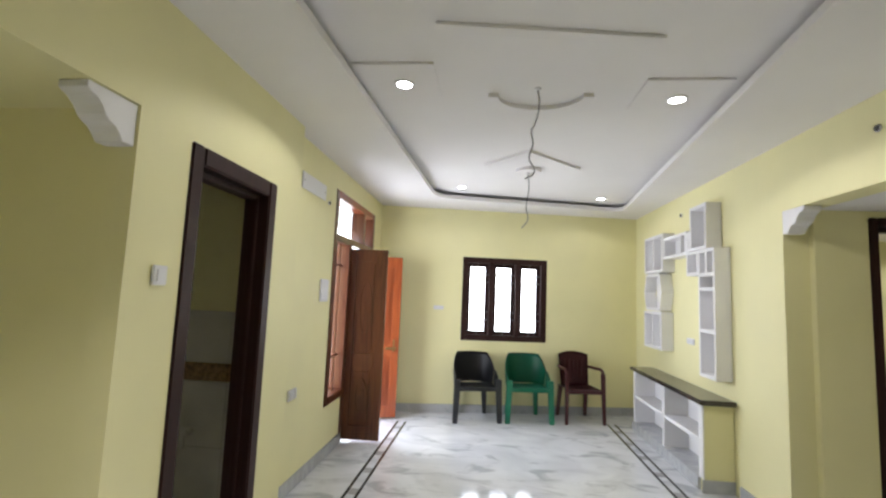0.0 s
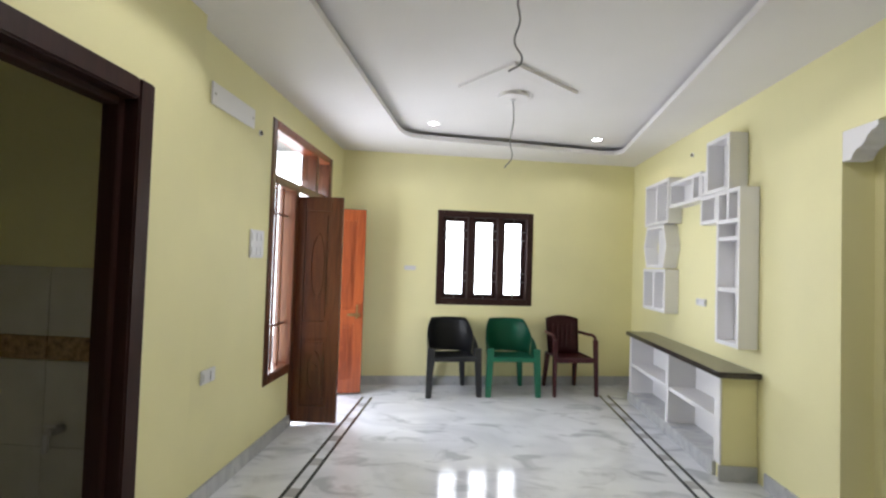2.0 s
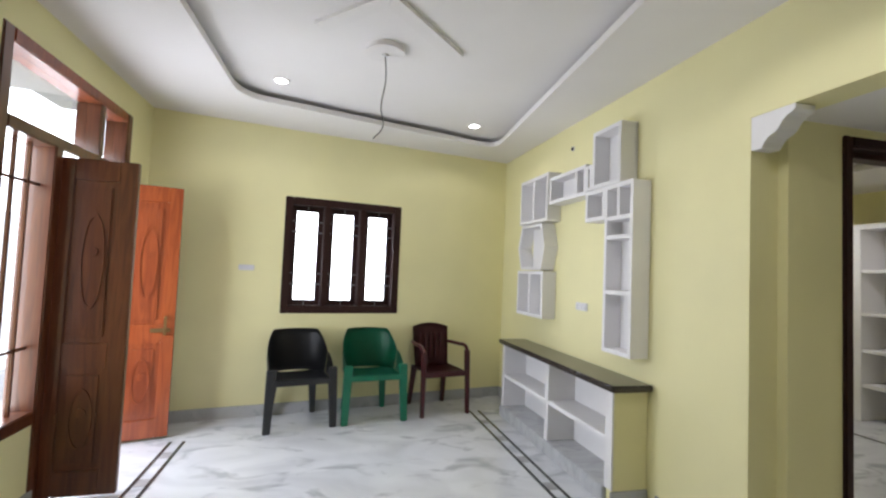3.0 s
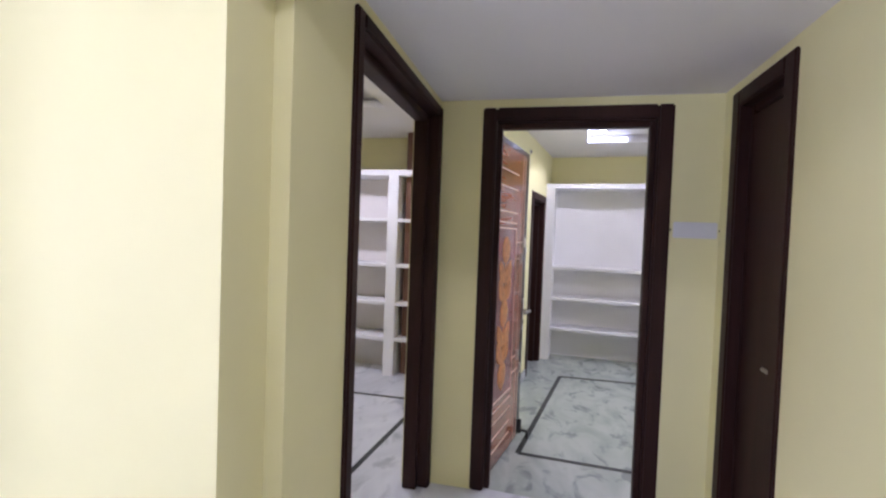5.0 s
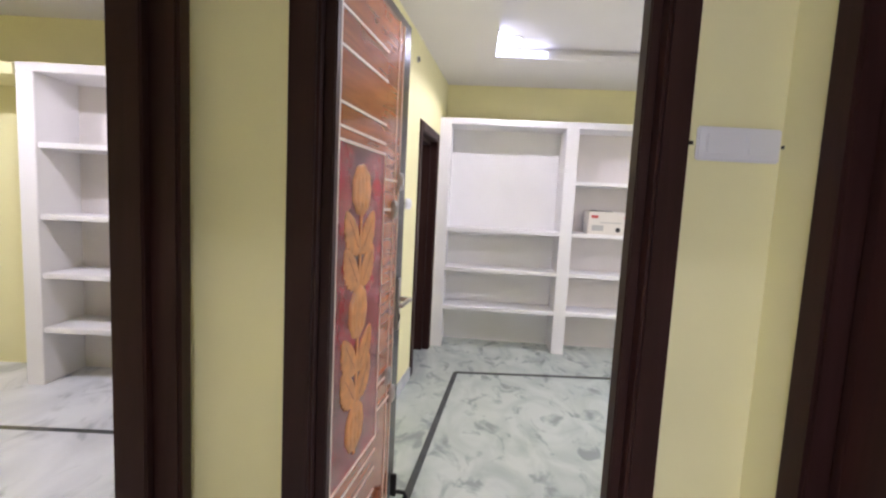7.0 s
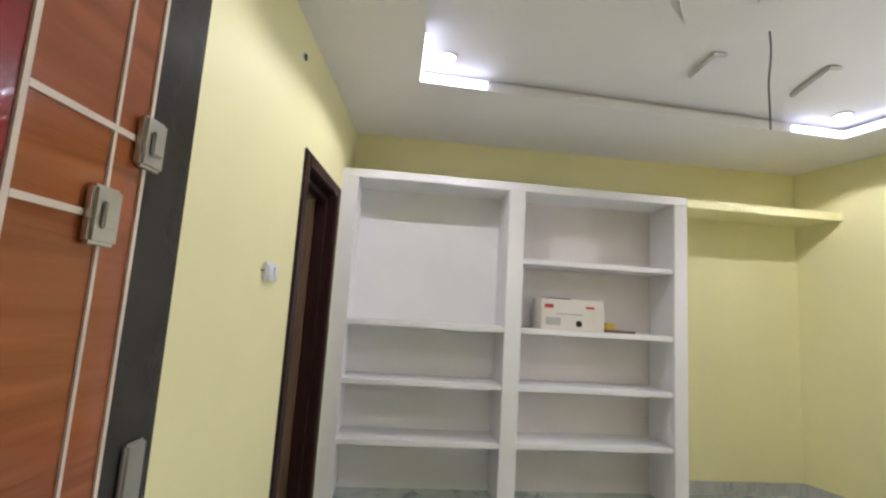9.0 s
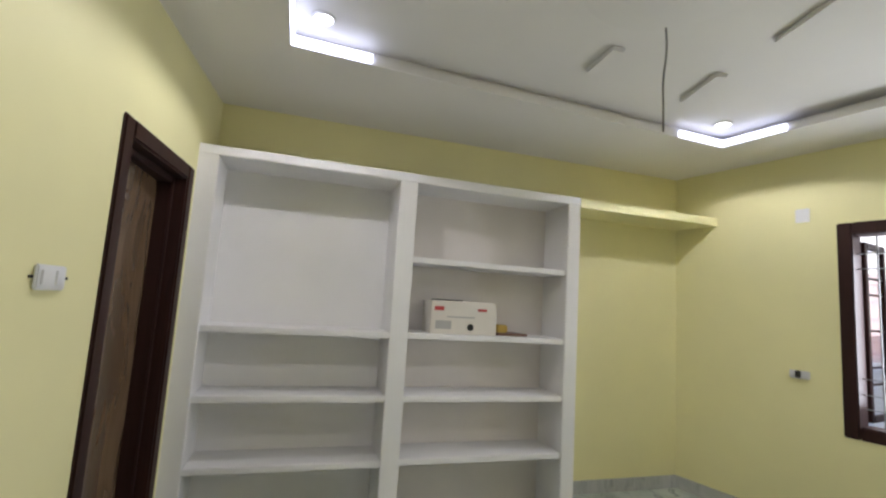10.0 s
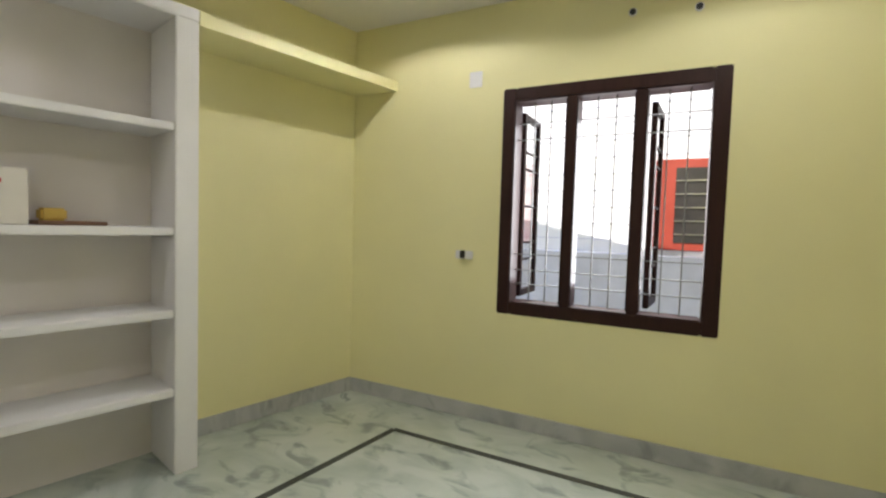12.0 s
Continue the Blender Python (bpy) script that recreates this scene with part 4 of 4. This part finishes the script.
for z0 in (1.128, 1.018, 0.742, 0.638):
    for sd in (-1, 1):
        lf = part("carved_leaf", relief(leaf_shape(fx + sd * 0.006, z0, sd, 0.168, 0.095, 0.70), 0.004), GOLD, rd, "gilded carved leaf")
        vein = bmesh.new()
        add_box(vein, -0.0012, 0.0012, -0.0092, -0.004, 0.02, 0.13)
        part("leaf_vein", vein, TEAKCARVE, lf, m=pose(fx + sd * 0.012, 0, z0 + 0.004, 0, sd * 40, 0))
lv = part("lever_plate", box(0.672, 0.712, -0.010, 0, 0.76, 0.98, 0.004), STEEL, rd, "steel lock plate")
part("lever", boxes([(0.565, 0.702, -0.062, -0.046, 0.885, 0.902), (0.684, 0.702, -0.05, -0.008, 0.885, 0.902)], 0.004), STEEL, lv)
part("keyhole", box(0.686, 0.697, -0.014, -0.010, 0.80, 0.83, 0.002), BLACK, lv)
for z in (0.25, 0.82, 1.70):
    part("hinge", boxes([(-0.018, -0.002, -0.010, 0.012, z, z + 0.13), (0.0, 0.05, -0.006, 0.0, z + 0.005, z + 0.125)], 0.002), STEEL, rd, "dull steel butt hinge")
stp = part("door_stop", boxes([(0.68, 0.695, -0.03, -0.004, 0.03, 0.13), (0.68, 0.695, -0.075, -0.03, 0.045, 0.06), (0.675, 0.70, -0.085, -0.065, 0.0, 0.05)], 0.003), BLACK, rd, "black door stop with a rubber foot")

# items on the bedroom shelf
bx = thing("carton", BED @ pose(0.04, -1.34, 1.093, 0, 0, 0), "white printed cardboard box on the shelf", "box")
part("carton_body", box(0, 0.20, -0.43, 0, 0, 0.20, 0.004), CARD, bx)
part("flap", box(0.01, 0.19, -0.20, -0.05, 0.201, 0.207, 0.001), BLACK, bx, "dark open flap")
for y0, y1, z0, z1, mm in ((-0.36, -0.30, 0.145, 0.16, REDPRINT), (-0.08, -0.02, 0.14, 0.165, REDPRINT), (-0.28, -0.10, 0.10, 0.108, CARDGREY), (-0.13, -0.03, 0.03, 0.08, CARDGREY)):
    part("print", box(-0.002, 0, y0, y1, z0, z1), mm, bx)
bm = cyl(0.021, 0, 0.003, 20)
bmesh.ops.rotate(bm, verts=bm.verts, cent=(0, 0, 0), matrix=Matrix.Rotation(radians(-90), 3, "Y"))
part("hand_hole", bm, BLACK, bx, m=pose(0, -0.255, 0.045))
tr = thing("papers", BED @ pose(0.08, -1.80, 1.093, 0, 0, 4), "flat brown tray with an ochre packet on the shelf", "tray")
part("tray", box(0, 0.20, -0.22, 0, 0, 0.016, 0.004), BROWN, tr)
part("packet", box(0.05, 0.13, -0.10, -0.02, 0.016, 0.065, 0.008), OCHRE, tr)

# bedroom ceiling and wall fittings
BF = BC + 0.085
# the pair at p -2.0 is unseen, added to lift the door-side walls
for p, q in ((-0.67, -0.56), (-0.54, -2.96), (-2.0, -0.65), (-2.0, -3.2)):
    downlight(BED @ pose(p, q, BF), 19, "bedroom downlights", 0.04, 150)
rose = thing("ceiling_rose", BED @ pose(-1.46, -1.72, BF), "round raised plaster rose on the bedroom ceiling", "ceiling rose")
part("ring", cyl(0.33, -0.02, 0, 48), PLASTER, rose)
part("boss", cyl(0.10, -0.045, -0.02, 30), PLASTER, rose, m=pose(0.02, -0.06, 0))
for (p0, q0), (p1, q1) in (((-0.763, -1.856), (-0.996, -1.84)), ((-0.699, -2.507), (-1.002, -2.434)), ((-1.296, -2.413), (-1.85, -2.29))):
    d = math.degrees(math.atan2(q1 - q0, p1 - p0))
    ln = math.hypot(p1 - p0, q1 - q0)
    tagged(part("ceiling_bar", box(0, ln, -0.035, 0.035, -0.022, 0, 0.008), PLASTER, None, "", BED @ pose(p0, q0, BF, 0, 0, d)), "raised plaster bar on the bedroom ceiling", "ceiling ornament", "ceiling bars")
hanging_wire(BED @ pose(-1.20, -1.905, BF), [(0, 0, 0), (-0.005, 0, -0.12), (0.012, 0, -0.25), (0.0, 0.01, -0.36), (0.01, 0, -0.46)], "thin loose cable hanging from the bedroom ceiling")
strip = thing("led_strip_light", BED, "lit white strip along the tray edge corners", "strip light")
for (x0, y0), (x1, y1) in (((-0.55, -0.436), (-0.532, -0.80)), ((-0.55, -0.436), (-0.92, -0.436)), ((-0.412, -3.10), (-0.43, -2.735)), ((-0.412, -3.10), (-0.77, -3.175))):
    a, b = Vector((x0, y0)), Vector((x1, y1))
    d = (b - a).normalized()
    n = Vector((-d.y, d.x)) * 0.008
    part("strip", prism([tuple(a - n), tuple(b - n), tuple(b + n), tuple(a + n)], BC + 0.003, BC + 0.042), STRIPGLOW, strip)

switchboard(BNORTH @ pose(-1.09, -0.002, 1.28, 0, 0, 0), 0.13, 0.07, 1, "white switch plate beside the bathroom door", 2, True)
sb = switchboard(BSOUTH @ pose(-0.502, 0.002, 0.969, 0, 0, 180), 0.11, 0.05, 1, "white socket plate with a black plug", 2)
part("plug", box(-0.012, 0.012, -0.045, -0.018, -0.018, 0.026, 0.004), BLACK, sb, "black plug")
tagged(part("cover_plate", box(-0.04, 0.04, -0.008, 0, -0.045, 0.045, 0.003), SWITCH, None, "", BSOUTH @ pose(-0.54, 0.0, 1.984, 0, 0, 180)), "small white blank plate on the yellow wall", "cover plate")
wall_spout(BSOUTH @ pose(-1.37, 0.0, 2.216, 0, 0, 180), "black conduit hole above the window")
wall_spout(BSOUTH @ pose(-1.66, 0.0, 2.19, 0, 0, 180), "black conduit hole above the window corner")
wall_spout(BNORTH @ pose(-0.96, 0.0, 2.23), "black conduit hole high on the wall")

# ---- outside ----
tagged(part("ground", box(-400, 400, -400, 400, -0.5, -0.2), CONCRETE), "pale concrete ground outside", "ground", kind="structure")
nb = thing("neighbour_house", BSOUTH @ pose(-1.25, -2.2, 0), "white neighbouring house close outside the bedroom window", "building", kind="structure")
part("facade", box(-4, 4, -0.2, 0, -0.2, 5), OUTWALL, nb)
part("parapet", box(-4, 4, 0.0, 0.25, -0.2, 0.93), OUTGREY, nb)
for k in range(9):
    part("cladding_groove", box(-4, 4, 0, 0.006, 1.05 + 0.16 * k, 1.06 + 0.16 * k), OUTGREY, nb)
w = part("window", box(-0.74, -0.17, 0, 0.05, 0.98, 1.80, 0.006), OUTRED, nb, "red framed window")
part("pane", box(-0.65, -0.34, 0.05, 0.058, 1.05, 1.72), LAMDARK, w)
for k in range(5):
    part("bar", box(-0.65, -0.34, 0.06, 0.07, 1.12 + 0.12 * k, 1.13 + 0.12 * k), STEEL, w)
# added emissive board in place of bright outdoors; its height also blocks the sun
SKYGLOW = glow("daylight_backdrop_glow", (0.97, 0.99, 1.0), 1.6)
tagged(part("backdrop", box(-9, 9, 4.5, 4.6, -0.2, 8.5), SKYGLOW, None, "", NORTH), "glowing board standing in for overexposed daylight outside the hall window", "backdrop", kind="structure")
pw = thing("porch_wall", pose(0.6, 12, 0), "white compound wall outside the main door", "building", kind="structure")
part("wall", box(-0.2, 0, -4, 4, -0.2, 1.9), OUTWALL, pw)
